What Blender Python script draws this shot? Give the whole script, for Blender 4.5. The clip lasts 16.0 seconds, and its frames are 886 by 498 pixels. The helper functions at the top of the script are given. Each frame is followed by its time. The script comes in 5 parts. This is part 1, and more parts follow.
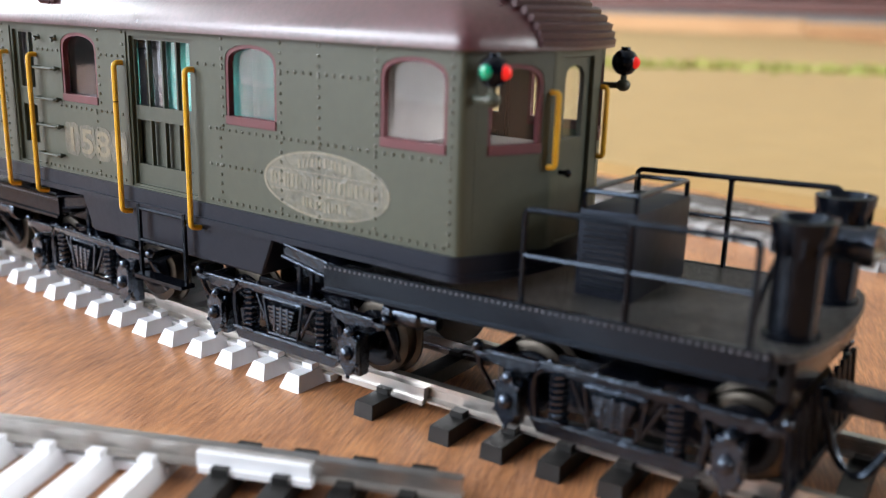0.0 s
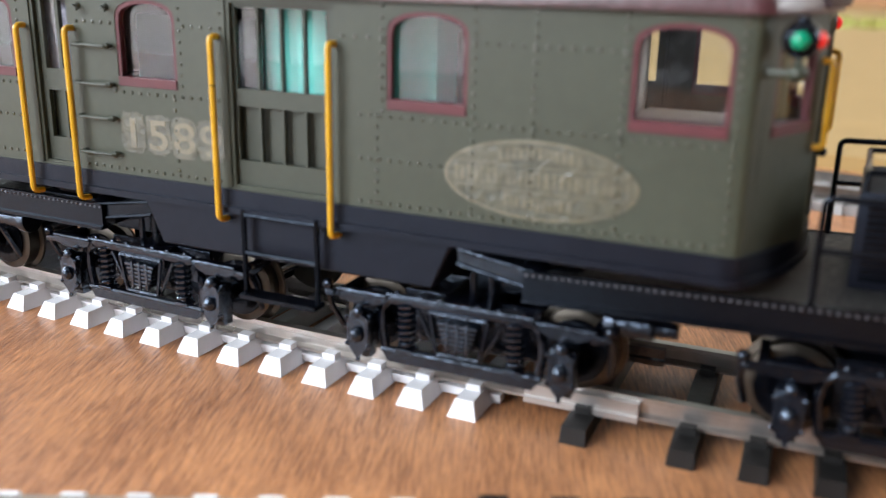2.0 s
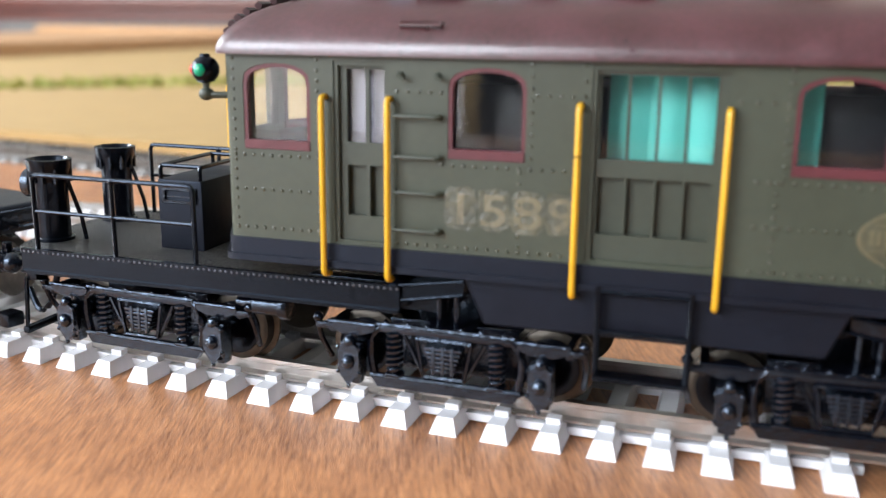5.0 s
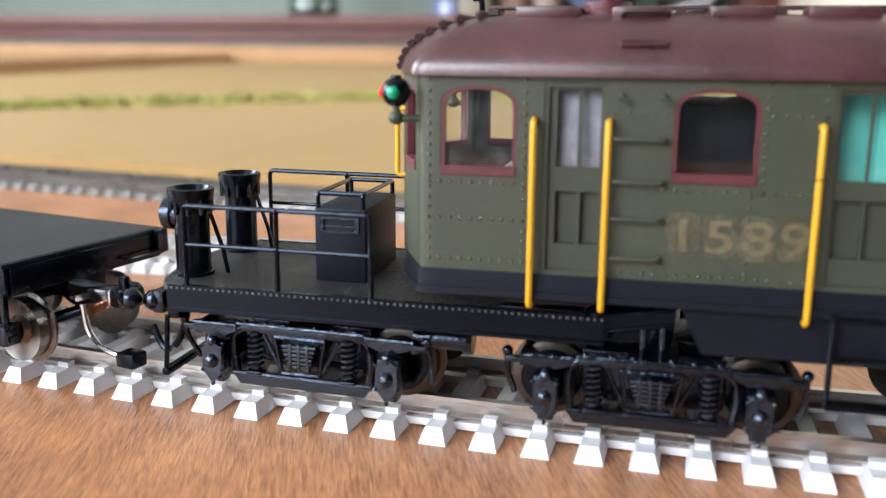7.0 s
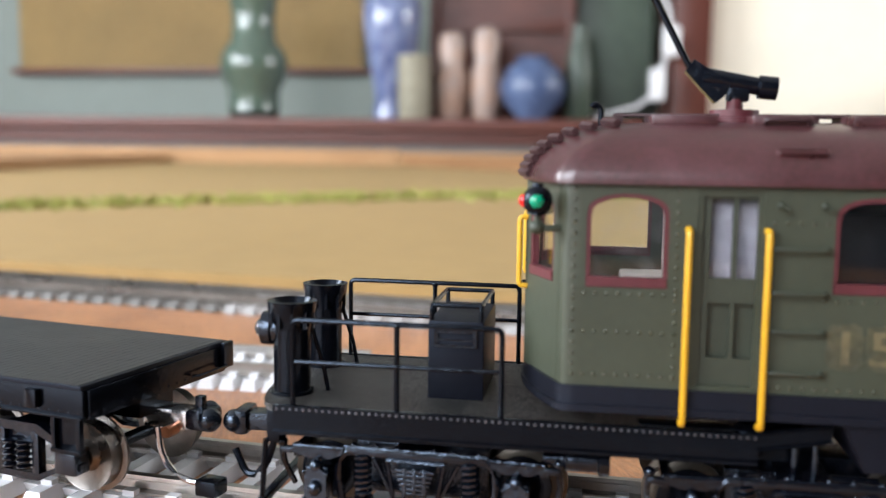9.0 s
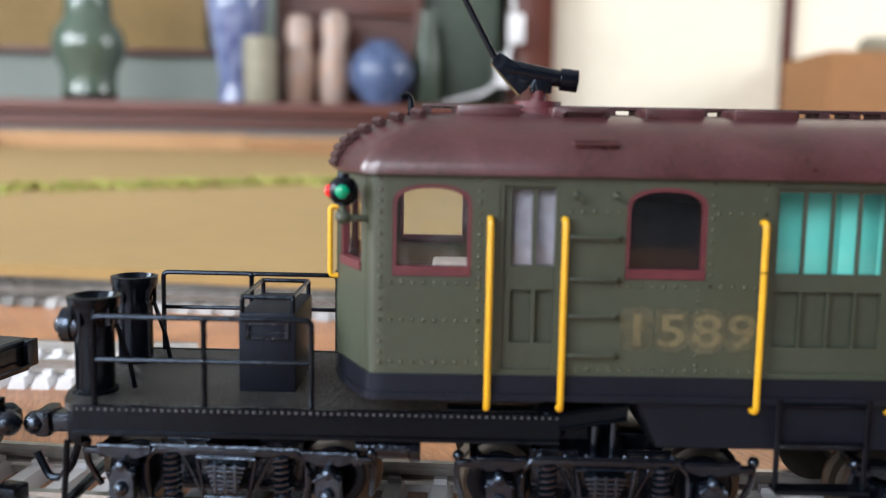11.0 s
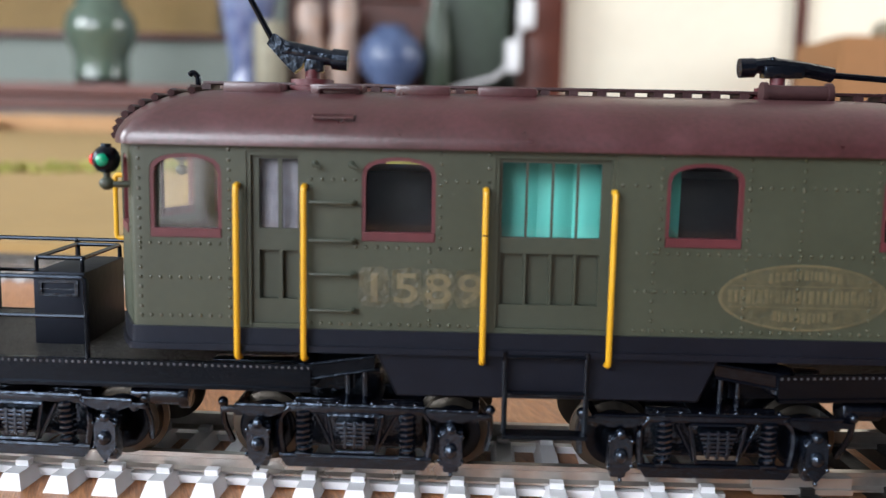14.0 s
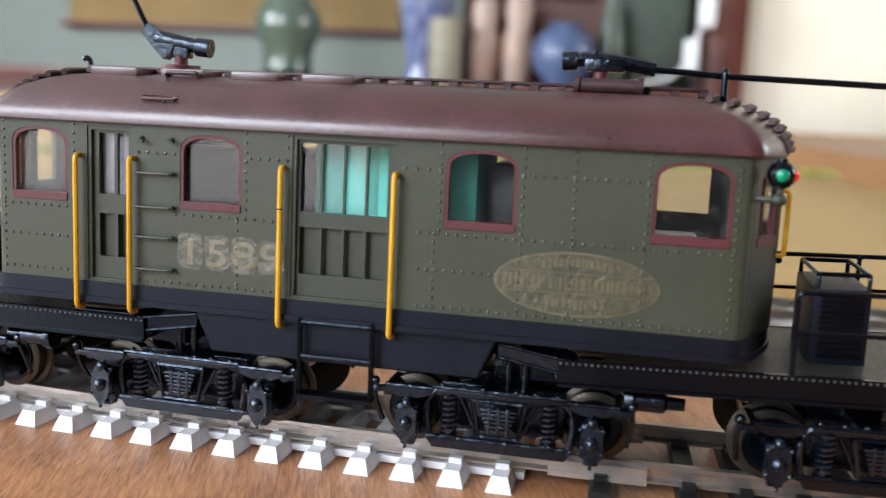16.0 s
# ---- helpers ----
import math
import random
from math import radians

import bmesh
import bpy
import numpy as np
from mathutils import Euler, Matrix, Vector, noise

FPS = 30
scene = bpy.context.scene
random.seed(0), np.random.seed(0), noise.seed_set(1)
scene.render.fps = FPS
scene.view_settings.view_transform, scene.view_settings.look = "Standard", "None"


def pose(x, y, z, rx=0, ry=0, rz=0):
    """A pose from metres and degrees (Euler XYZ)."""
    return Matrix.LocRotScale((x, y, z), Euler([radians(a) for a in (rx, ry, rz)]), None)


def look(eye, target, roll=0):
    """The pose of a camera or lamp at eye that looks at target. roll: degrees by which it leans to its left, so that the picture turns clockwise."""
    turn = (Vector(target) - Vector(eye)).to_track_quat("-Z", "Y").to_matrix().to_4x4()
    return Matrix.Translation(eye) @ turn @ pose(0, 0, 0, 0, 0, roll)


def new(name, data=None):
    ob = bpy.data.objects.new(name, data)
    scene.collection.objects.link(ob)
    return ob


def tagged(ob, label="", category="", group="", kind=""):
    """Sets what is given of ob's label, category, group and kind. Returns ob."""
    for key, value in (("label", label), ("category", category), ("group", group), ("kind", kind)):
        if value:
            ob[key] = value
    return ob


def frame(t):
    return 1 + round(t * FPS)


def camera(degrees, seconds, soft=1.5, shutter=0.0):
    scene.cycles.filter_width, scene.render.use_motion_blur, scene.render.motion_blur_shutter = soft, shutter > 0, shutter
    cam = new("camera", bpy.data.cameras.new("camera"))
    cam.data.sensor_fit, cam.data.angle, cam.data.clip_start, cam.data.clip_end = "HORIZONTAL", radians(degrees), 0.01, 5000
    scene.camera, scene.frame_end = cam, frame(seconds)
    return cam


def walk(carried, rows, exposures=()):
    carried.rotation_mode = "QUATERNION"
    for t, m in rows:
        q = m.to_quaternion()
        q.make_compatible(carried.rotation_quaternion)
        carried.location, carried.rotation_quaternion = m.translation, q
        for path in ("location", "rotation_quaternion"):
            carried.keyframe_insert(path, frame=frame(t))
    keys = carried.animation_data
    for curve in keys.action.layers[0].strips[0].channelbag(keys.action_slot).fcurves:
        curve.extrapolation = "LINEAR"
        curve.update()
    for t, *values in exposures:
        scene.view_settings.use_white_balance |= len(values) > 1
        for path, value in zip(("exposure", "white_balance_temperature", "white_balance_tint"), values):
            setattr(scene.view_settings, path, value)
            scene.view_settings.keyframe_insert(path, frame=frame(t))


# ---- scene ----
cam = camera(51.1, 16.0, soft=1.2, shutter=0.25)
cam.data.dof.use_dof = True
cam.data.dof.focus_distance = 0.132
cam.data.dof.aperture_fstop = 21.0
PATH = [
    (0, (0.10651, -0.09561, 0.05185), (-0.46189, 0.68637, -0.20394), 1.67),
    (0.5, (0.10327, -0.09646, 0.05188), (-0.45966, 0.68444, -0.21889), 1.62),
    (1, (0.08944, -0.09934, 0.05189), (-0.42361, 0.71781, -0.21091), 1.56),
    (1.5, (0.07195, -0.10204, 0.05137), (-0.37812, 0.74771, -0.22315), 1.27),
    (2, (0.05967, -0.10240, 0.05108), (-0.33438, 0.76786, -0.24452), 1.11),
    (2.5, (0.04950, -0.10545, 0.05054), (-0.32508, 0.77472, -0.24100), 1.16),
    (3, (0.03993, -0.10713, 0.05106), (-0.31739, 0.77772, -0.24787), 0.75),
    (3.5, (0.02798, -0.11116, 0.05118), (-0.31013, 0.78449, -0.23776), 0.61),
    (4, (0.02321, -0.11289, 0.05044), (-0.30235, 0.79154, -0.22525), 0.82),
    (4.5, (0.01727, -0.11296, 0.05029), (-0.28897, 0.79921, -0.22204), 0.75),
    (5, (0.00740, -0.11580, 0.05079), (-0.27780, 0.81351, -0.18382), 0.60),
    (7.5, (-0.02966, -0.11926, 0.05075), (-0.23379, 0.83778, -0.15515), 0.50),
    (8, (-0.03530, -0.12023, 0.05054), (-0.22404, 0.84915, -0.10656), 0.74),
    (8.5, (-0.04506, -0.11891, 0.05124), (-0.21300, 0.86005, -0.06469), 0.99),
    (9, (-0.04865, -0.11702, 0.05113), (-0.19877, 0.86544, -0.05951), 0.69),
    (9.5, (-0.04748, -0.11517, 0.05153), (-0.08953, 0.87665, -0.06893), 1.29),
    (12, (-0.03388, -0.12193, 0.05182), (-0.02240, 0.86962, -0.07733), 0.97),
    (12.5, (-0.02529, -0.12654, 0.05130), (-0.03924, 0.86409, -0.08455), 0.87),
    (13, (-0.01927, -0.12687, 0.05149), (-0.02906, 0.86470, -0.07770), 0.82),
    (13.5, (-0.01760, -0.12693, 0.05117), (-0.01379, 0.86488, -0.07642), 0.86),
    (14, (-0.01133, -0.12682, 0.05108), (-0.02548, 0.86318, -0.08930), 1.13),
    (14.5, (0.00365, -0.12648, 0.05118), (-0.06200, 0.86212, -0.08431), 1.24),
    (15, (0.01374, -0.12606, 0.05137), (-0.09174, 0.85871, -0.08686), 1.35),
    (15.5, (0.02358, -0.12865, 0.05169), (-0.14410, 0.84554, -0.09948), 1.79),
    (16, (0.03822, -0.13016, 0.05112), (-0.16866, 0.83677, -0.09805), 2.67),
]
walk(cam, [(t, look(eye, target, roll)) for t, eye, target, roll in PATH], [(0, 0.42), (1, 0.36), (2, 0.37), (3, 0.4), (4, 0.42), (5, 0.42), (7.5, 0.14), (8, 0.03), (8.5, 0.12), (9.5, 0.12), (12.5, -0.06), (14.5, -0.03), (16, 0.08)])

# ---- world and light ----
world = bpy.data.worlds.new("world")
scene.world = world
world.use_nodes = True
wn = world.node_tree
sky = wn.nodes.new("ShaderNodeTexSky")
sky.sky_type, sky.sun_disc = "NISHITA", False
sky.sun_elevation, sky.sun_rotation = radians(40), radians(200)
wn.links.new(sky.outputs[0], wn.nodes["Background"].inputs[0])
wn.nodes["Background"].inputs[1].default_value = 0.12


def area(name, eye, target, sx, sy, watts, color):
    lamp = bpy.data.lights.new(name, "AREA")
    lamp.shape, lamp.size, lamp.size_y, lamp.energy, lamp.color = "RECTANGLE", sx, sy, watts, color
    ob = new(name, lamp)
    ob.matrix_world = look(eye, target)
    return ob


area("window_light_south", (-1.4, -1.69, 1.04), (-1.0, 0.0, 0.5), 1.8, 0.98, 78, (0.84, 0.90, 1.0))
area("window_light_south_low", (-1.4, -1.69, 0.0), (-1.4, 0.0, 0.0), 1.8, 1.05, 12, (0.82, 0.86, 1.0))
area("window_light_west", (-2.70, 0.1, 0.95), (0.6, 1.5, 0.0), 1.5, 1.2, 118, (0.88, 0.94, 1.0))
# unseen fill lamp, added to brighten the cream wall and the field's right side
area("fill_light_east", (2.70, 1.25, 0.98), (0.5, 1.75, 0.1), 1.2, 1.0, 47, (0.95, 0.97, 1.0))


# ---- materials ----
def mat(name, col, rough=0.6, metal=0.0, var=0.25, scale=400.0, bump=0.15, spec=0.5, stain=None, coat=0.0, fine=None, tone=0.82):
    col = tuple(v * tone for v in col)
    stain = tuple(v * tone for v in stain) if stain else None
    m = bpy.data.materials.new(name)
    m.use_nodes = True
    n, l = m.node_tree.nodes, m.node_tree.links
    b = n["Principled BSDF"]
    b.inputs["Roughness"].default_value, b.inputs["Metallic"].default_value = rough, metal
    b.inputs["Specular IOR Level"].default_value = spec
    b.inputs["Coat Weight"].default_value = coat
    tc = n.new("ShaderNodeTexCoord")
    a = n.new("ShaderNodeTexNoise")
    a.inputs["Scale"].default_value, a.inputs["Detail"].default_value = scale, 6
    l.new(tc.outputs["Object"], a.inputs["Vector"])
    c = n.new("ShaderNodeTexNoise")
    c.inputs["Scale"].default_value, c.inputs["Detail"].default_value = scale * 0.09, 4
    l.new(tc.outputs["Object"], c.inputs["Vector"])
    mix = n.new("ShaderNodeMix")
    mix.data_type = "FLOAT"
    mix.inputs[0].default_value = 0.5
    l.new(a.outputs["Fac"], mix.inputs[2])
    l.new(c.outputs["Fac"], mix.inputs[3])
    r = n.new("ShaderNodeValToRGB")
    r.color_ramp.elements[0].position, r.color_ramp.elements[1].position = 0.3, 0.7
    lo = stain if stain else tuple(v * (1 - var) for v in col)
    r.color_ramp.elements[0].color = (*lo, 1)
    r.color_ramp.elements[1].color = (*[min(1, v * (1 + var * 0.6)) for v in col], 1)
    l.new(mix.outputs[0], r.inputs[0])
    l.new(r.outputs[0], b.inputs["Base Color"])
    rr = n.new("ShaderNodeMapRange")
    rr.inputs[3].default_value, rr.inputs[4].default_value = max(0.03, rough - 0.12), min(1, rough + 0.12)
    l.new(c.outputs["Fac"], rr.inputs[0])
    l.new(rr.outputs[0], b.inputs["Roughness"])
    if bump:
        bp = n.new("ShaderNodeBump")
        bp.inputs["Strength"].default_value, bp.inputs["Distance"].default_value = bump, fine or 0.25 / scale
        l.new(a.outputs["Fac"], bp.inputs["Height"])
        l.new(bp.outputs[0], b.inputs["Normal"])
    return m


def wood(name, dark, light, along="y", scale=14.0, stretch=0.04, rough=0.45, bump=0.2, tone=0.82, turn=0.0):
    dark, light = tuple(v * tone for v in dark), tuple(v * tone for v in light)
    m = bpy.data.materials.new(name)
    m.use_nodes = True
    n, l = m.node_tree.nodes, m.node_tree.links
    b = n["Principled BSDF"]
    tc = n.new("ShaderNodeTexCoord")
    spin = n.new("ShaderNodeMapping")
    spin.inputs["Rotation"].default_value = (0, 0, radians(turn))
    l.new(tc.outputs["Object"], spin.inputs[0])
    mp = n.new("ShaderNodeMapping")
    s = [scale * 60] * 3
    s["xyz".index(along)] = scale * 60 * stretch
    mp.inputs["Scale"].default_value = s
    l.new(spin.outputs[0], mp.inputs[0])
    a = n.new("ShaderNodeTexNoise")
    a.inputs["Scale"].default_value, a.inputs["Detail"].default_value, a.inputs["Roughness"].default_value = 1.0, 8, 0.7
    l.new(mp.outputs[0], a.inputs["Vector"])
    c = n.new("ShaderNodeTexNoise")
    c.inputs["Scale"].default_value, c.inputs["Detail"].default_value = scale, 3
    l.new(tc.outputs["Object"], c.inputs["Vector"])
    mix = n.new("ShaderNodeMix")
    mix.data_type = "FLOAT"
    mix.inputs[0].default_value = 0.27
    l.new(a.outputs["Fac"], mix.inputs[2])
    l.new(c.outputs["Fac"], mix.inputs[3])
    r = n.new("ShaderNodeValToRGB")
    r.color_ramp.elements[0].position, r.color_ramp.elements[1].position = 0.36, 0.6
    r.color_ramp.elements[0].color, r.color_ramp.elements[1].color = (*dark, 1), (*light, 1)
    l.new(mix.outputs[0], r.inputs[0])
    l.new(r.outputs[0], b.inputs["Base Color"])
    b.inputs["Roughness"].default_value = rough
    bp = n.new("ShaderNodeBump")
    bp.inputs["Strength"].default_value, bp.inputs["Distance"].default_value = bump, 0.0002
    l.new(a.outputs["Fac"], bp.inputs["Height"])
    l.new(bp.outputs[0], b.inputs["Normal"])
    return m


def glass(name, tint=(0.95, 0.97, 0.97), rough=0.02, dust=0.006, grain=2600, low=0.0):
    m = bpy.data.materials.new(name)
    m.use_nodes = True
    n, l = m.node_tree.nodes, m.node_tree.links
    b = n["Principled BSDF"]
    b.inputs["Base Color"].default_value = (*tint, 1)
    b.inputs["Transmission Weight"].default_value = 1.0
    b.inputs["Roughness"].default_value = rough
    b.inputs["IOR"].default_value = 1.45
    d = n.new("ShaderNodeBsdfPrincipled")
    d.inputs["Base Color"].default_value = (0.55, 0.55, 0.56, 1)
    d.inputs["Roughness"].default_value = 0.25
    tc = n.new("ShaderNodeTexCoord")
    a = n.new("ShaderNodeTexNoise")
    a.inputs["Scale"].default_value, a.inputs["Detail"].default_value = grain, 8
    l.new(tc.outputs["Object"], a.inputs["Vector"])
    r = n.new("ShaderNodeMapRange")
    r.inputs[1].default_value, r.inputs[2].default_value = 0.5, 0.8
    r.inputs[3].default_value, r.inputs[4].default_value = low, min(1, dust * 3)
    l.new(a.outputs["Fac"], r.inputs[0])
    mx = n.new("ShaderNodeMixShader")
    l.new(r.outputs[0], mx.inputs[0])
    l.new(b.outputs[0], mx.inputs[1])
    l.new(d.outputs[0], mx.inputs[2])
    l.new(mx.outputs[0], n["Material Output"].inputs[0])
    return m


OLIVE = mat("olive_paint", (0.054, 0.063, 0.039), 0.48, var=0.16, scale=900, bump=0.12)
OLIVE_D = mat("olive_door_paint", (0.048, 0.057, 0.037), 0.5, var=0.16, scale=900, bump=0.12)
BLACK = mat("black_paint", (0.003, 0.0035, 0.0055), 0.2, var=0.4, scale=900, bump=0.2, spec=0.28)
BAND = mat("charcoal_paint", (0.008, 0.008, 0.013), 0.46, var=0.25, scale=700, bump=0.15, spec=0.3)
GLOSS = mat("gloss_black_casting", (0.003, 0.0036, 0.0065), 0.15, var=0.4, scale=1100, bump=0.55, fine=0.0003, spec=0.7, coat=0.1)
# black grit; its pale specks are glints painted into the colour
DECK = mat("gritty_deck_with_glints", (0.17, 0.165, 0.15), 0.36, var=0.3, scale=3400, bump=1.0, fine=0.0004, stain=(0.004, 0.004, 0.0045), spec=0.35)
# worn metal, pale so the deck rivets' white highlights sit in the colour
WORN = mat("worn_bare_metal", (0.2, 0.2, 0.22), 0.35, metal=0.7, var=0.4, scale=900, bump=0)
CAST = mat("dry_brushed_casting", (0.005, 0.007, 0.012), 0.14, var=0.6, scale=1300, bump=0.55, fine=0.0003, spec=0.95, coat=0.1)
GREYTIE = mat("grey_plastic", (0.15, 0.14, 0.125), 0.6, var=0.3, scale=500)
# paler copy of the grey, with the right stretch's reflection put in
PALETIE = mat("reflecting_grey_plastic", (0.4, 0.385, 0.37), 0.5, var=0.25, scale=500)
MAROON = mat("maroon_roof_paint", (0.088, 0.029, 0.033), 0.32, var=0.5, scale=1500, bump=0.2, fine=0.0002, spec=0.8, stain=(0.042, 0.013, 0.012))
MAROON_D = mat("dark_maroon_boards", (0.055, 0.02, 0.021), 0.5, var=0.35, scale=900, bump=0.3)
RIVET = mat("olive_rivet_paint", (0.075, 0.08, 0.05), 0.28, var=0.2, scale=900, bump=0, spec=0.8)
FLATTOP = mat("slate_black_deck", (0.034, 0.034, 0.036), 0.42, var=0.2, scale=500, bump=0.1)
FRAME = mat("red_sash_paint", (0.12, 0.022, 0.028), 0.5, var=0.25, scale=900)
YELLOW = mat("yellow_rail_paint", (0.8, 0.43, 0.015), 0.38, var=0.12, scale=700, bump=0.2)
STEEL = mat("nickel_rail", (0.62, 0.59, 0.55), 0.3, metal=0.9, var=0.3, scale=500, bump=0.15)
WHEEL = mat("dull_steel", (0.095, 0.082, 0.066), 0.33, metal=0.9, var=0.3, scale=600)
CHROME = mat("bright_metal", (0.7, 0.7, 0.72), 0.18, metal=1.0, var=0.2, scale=500)
PALEJ = mat("pale_metal_joiner", (0.66, 0.64, 0.61), 0.32, metal=0.8, var=0.12, scale=500, bump=0.2)
COPPER = mat("copper", (0.6, 0.25, 0.12), 0.3, metal=0.9, var=0.3, scale=500)
WHITE = mat("white_plastic", (0.82, 0.82, 0.83), 0.42, tone=0.98, var=0.06, scale=500, bump=0.08)
TIEBLK = mat("black_plastic", (0.009, 0.008, 0.007), 0.5, var=0.4, scale=700, bump=0.3)
RIM = wood("pale_rim_wood", (0.38, 0.2, 0.088), (0.55, 0.32, 0.155), "x", 3, 0.05, 0.85)
PLY = wood("plywood_grain", (0.17, 0.058, 0.023), (0.63, 0.29, 0.124), "y", 60, 0.07, 0.3, 0.8, tone=1.0, turn=-20)
TAN = mat("tan_felt", (0.44, 0.285, 0.105), 0.9, var=0.1, scale=60, bump=0.2)
GRASS = mat("grass_flock", (0.46, 0.42, 0.1), 0.95, var=0.15, scale=40, stain=(0.27, 0.31, 0.08))
EDGE = wood("layout_edge_wood", (0.2, 0.09, 0.036), (0.38, 0.2, 0.09), "x", 3, 0.05, 0.5)
MAHOG = wood("mahogany", (0.06, 0.016, 0.01), (0.15, 0.042, 0.027), "x", 3, 0.05, 0.5)
DOORW = wood("mahogany_upright", (0.09, 0.022, 0.014), (0.17, 0.05, 0.032), "z", 3, 0.05, 0.35)
TURQ = mat("turquoise_curtain", (0.11, 0.58, 0.48), 0.6, var=0.12, scale=300)
LINING = mat("pale_cab_lining", (0.66, 0.6, 0.55), 0.7, var=0.15, scale=300)
# near-black: the unlit depth of the cab is put into this colour
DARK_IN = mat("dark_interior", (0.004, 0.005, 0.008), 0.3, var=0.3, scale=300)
PLINTH = mat("grey_plinth_paint", (0.16, 0.145, 0.135), 0.8, var=0.2, scale=30)
LILAC = mat("grey_blind", (0.22, 0.21, 0.24), 0.8, var=0.55, scale=500)
GLASS = glass("cab_glass")
GLASS_D = glass("dusty_glass", dust=0.05, grain=300, low=0.02)
GLASS_C = glass("clean_cab_glass", dust=0.02, grain=500, low=0.004)
NICKEL = mat("worn_nickel", (0.26, 0.235, 0.21), 0.3, metal=0.9, var=0.4, scale=600)
GOLD = mat("worn_gold_lettering", (0.135, 0.116, 0.057), 0.34, var=0.3, scale=1200, bump=0.5, spec=1.0, stain=(0.075, 0.074, 0.042), coat=0.5)
FADED = mat("faded_gold_lettering", (0.118, 0.106, 0.054), 0.34, var=0.3, scale=1200, bump=0.5, spec=1.0, stain=(0.06, 0.065, 0.039), coat=0.5)
GHOST = mat("faded_decal_film", (0.076, 0.076, 0.043), 0.32, var=0.3, scale=1100, bump=0.8, spec=0.8, stain=(0.054, 0.061, 0.038), coat=0.6)
GREEN_L = mat("green_lens", (0.0, 0.32, 0.16), 0.12, var=0.1, bump=0)
RED_L = mat("red_lens", (0.65, 0.01, 0.01), 0.15, var=0.1, bump=0)
WALLP = mat("pale_green_wall", (0.26, 0.295, 0.265), 0.8, var=0.06, scale=20, bump=0.1)
# unseen walls, tinted blue so the cab glass reflects a cool tone
GREYW = mat("blue_tinted_wall", (0.135, 0.145, 0.17), 0.9, var=0.06, scale=12)
CREAM = mat("cream_wall", (0.9, 0.83, 0.68), 0.85, tone=1.0, var=0.05, scale=20, bump=0.1)
BLIND = mat("bamboo_blind", (0.37, 0.25, 0.105), 0.8, var=0.3, scale=60)
CELADON = mat("celadon_glaze", (0.105, 0.15, 0.115), 0.12, var=0.3, scale=40, bump=0.1, coat=0.5)
BLUEW = mat("blue_white_glaze", (0.36, 0.42, 0.6), 0.15, var=0.3, scale=26, stain=(0.012, 0.03, 0.16), bump=0.05, coat=0.5)
PINKC = mat("pink_ceramic", (0.52, 0.29, 0.18), 0.4, var=0.3, scale=28, stain=(0.36, 0.33, 0.32), bump=0.05)
STONE = mat("grey_stoneware", (0.36, 0.33, 0.24), 0.6, var=0.3, scale=60)
INDIGO = mat("indigo_glaze", (0.12, 0.17, 0.3), 0.25, var=0.4, scale=34, stain=(0.012, 0.022, 0.08), bump=0.05)
BRONZE = mat("dark_bronze_green", (0.05, 0.075, 0.05), 0.3, var=0.4, scale=30, bump=0.05)
PLASTER = mat("white_ceiling", (0.6, 0.61, 0.62), 0.9, var=0.04, scale=10)
FLOORM = wood("floor_boards", (0.12, 0.06, 0.03), (0.25, 0.13, 0.06), "x", 2, 0.1, 0.4)
CARD = mat("cardboard", (0.42, 0.2, 0.08), 0.85, var=0.12, scale=40)


def lit(m, color, strength):
    b = m.node_tree.nodes["Principled BSDF"]
    b.inputs["Emission Color"].default_value = (*color, 1)
    b.inputs["Emission Strength"].default_value = strength


lit(RED_L, (1.0, 0.03, 0.02), 0.35)

# blue specular tint puts the cool window light into the black paints' sheen
for m in (GLOSS, BLACK, BAND, CAST):
    m.node_tree.nodes["Principled BSDF"].inputs["Specular Tint"].default_value = (0.62, 0.78, 1.0, 1)
for m, lo in ((GOLD, 0.36), (FADED, 0.36), (GHOST, 0.42)):
    m.node_tree.nodes["Principled BSDF"].inputs["Coat IOR"].default_value = 1.6
    m.node_tree.nodes["Principled BSDF"].inputs["Coat Roughness"].default_value = 0.26
    for nd in m.node_tree.nodes:
        if nd.type == "VALTORGB":
            nd.color_ramp.elements[0].position, nd.color_ramp.elements[1].position = lo, 0.56
for m, full in ((GOLD, 0.6), (FADED, 0.8), (GHOST, 0.32)):
    n, l = m.node_tree.nodes, m.node_tree.links
    worn, span = n.new("ShaderNodeTexNoise"), n.new("ShaderNodeMapRange")
    worn.inputs["Scale"].default_value, worn.inputs["Detail"].default_value = 2200, 8
    span.inputs[1].default_value, span.inputs[2].default_value = 0.44, 0.58
    span.inputs[3].default_value, span.inputs[4].default_value = 0.05, full
    l.new(n["Texture Coordinate"].outputs["Object"], worn.inputs["Vector"])
    l.new(worn.outputs["Fac"], span.inputs[0])
    l.new(span.outputs[0], n["Principled BSDF"].inputs["Coat Weight"])
# sharpens the deck's colour into sparse pale specks, the painted glints
for nd in DECK.node_tree.nodes:
    if nd.type == "MIX":
        nd.inputs[0].default_value = 0.12
    if nd.type == "VALTORGB":
        nd.color_ramp.elements[0].position, nd.color_ramp.elements[1].position = 0.52, 0.62

# ---- helpers for building ----
ORG = {}


def thing(name, at, label, category, group="", kind=""):
    ob = new(name)
    ob.empty_display_size = 0.01
    ob.location = at
    ORG[ob.name] = Vector(at)
    return tagged(ob, label, category, group, kind)


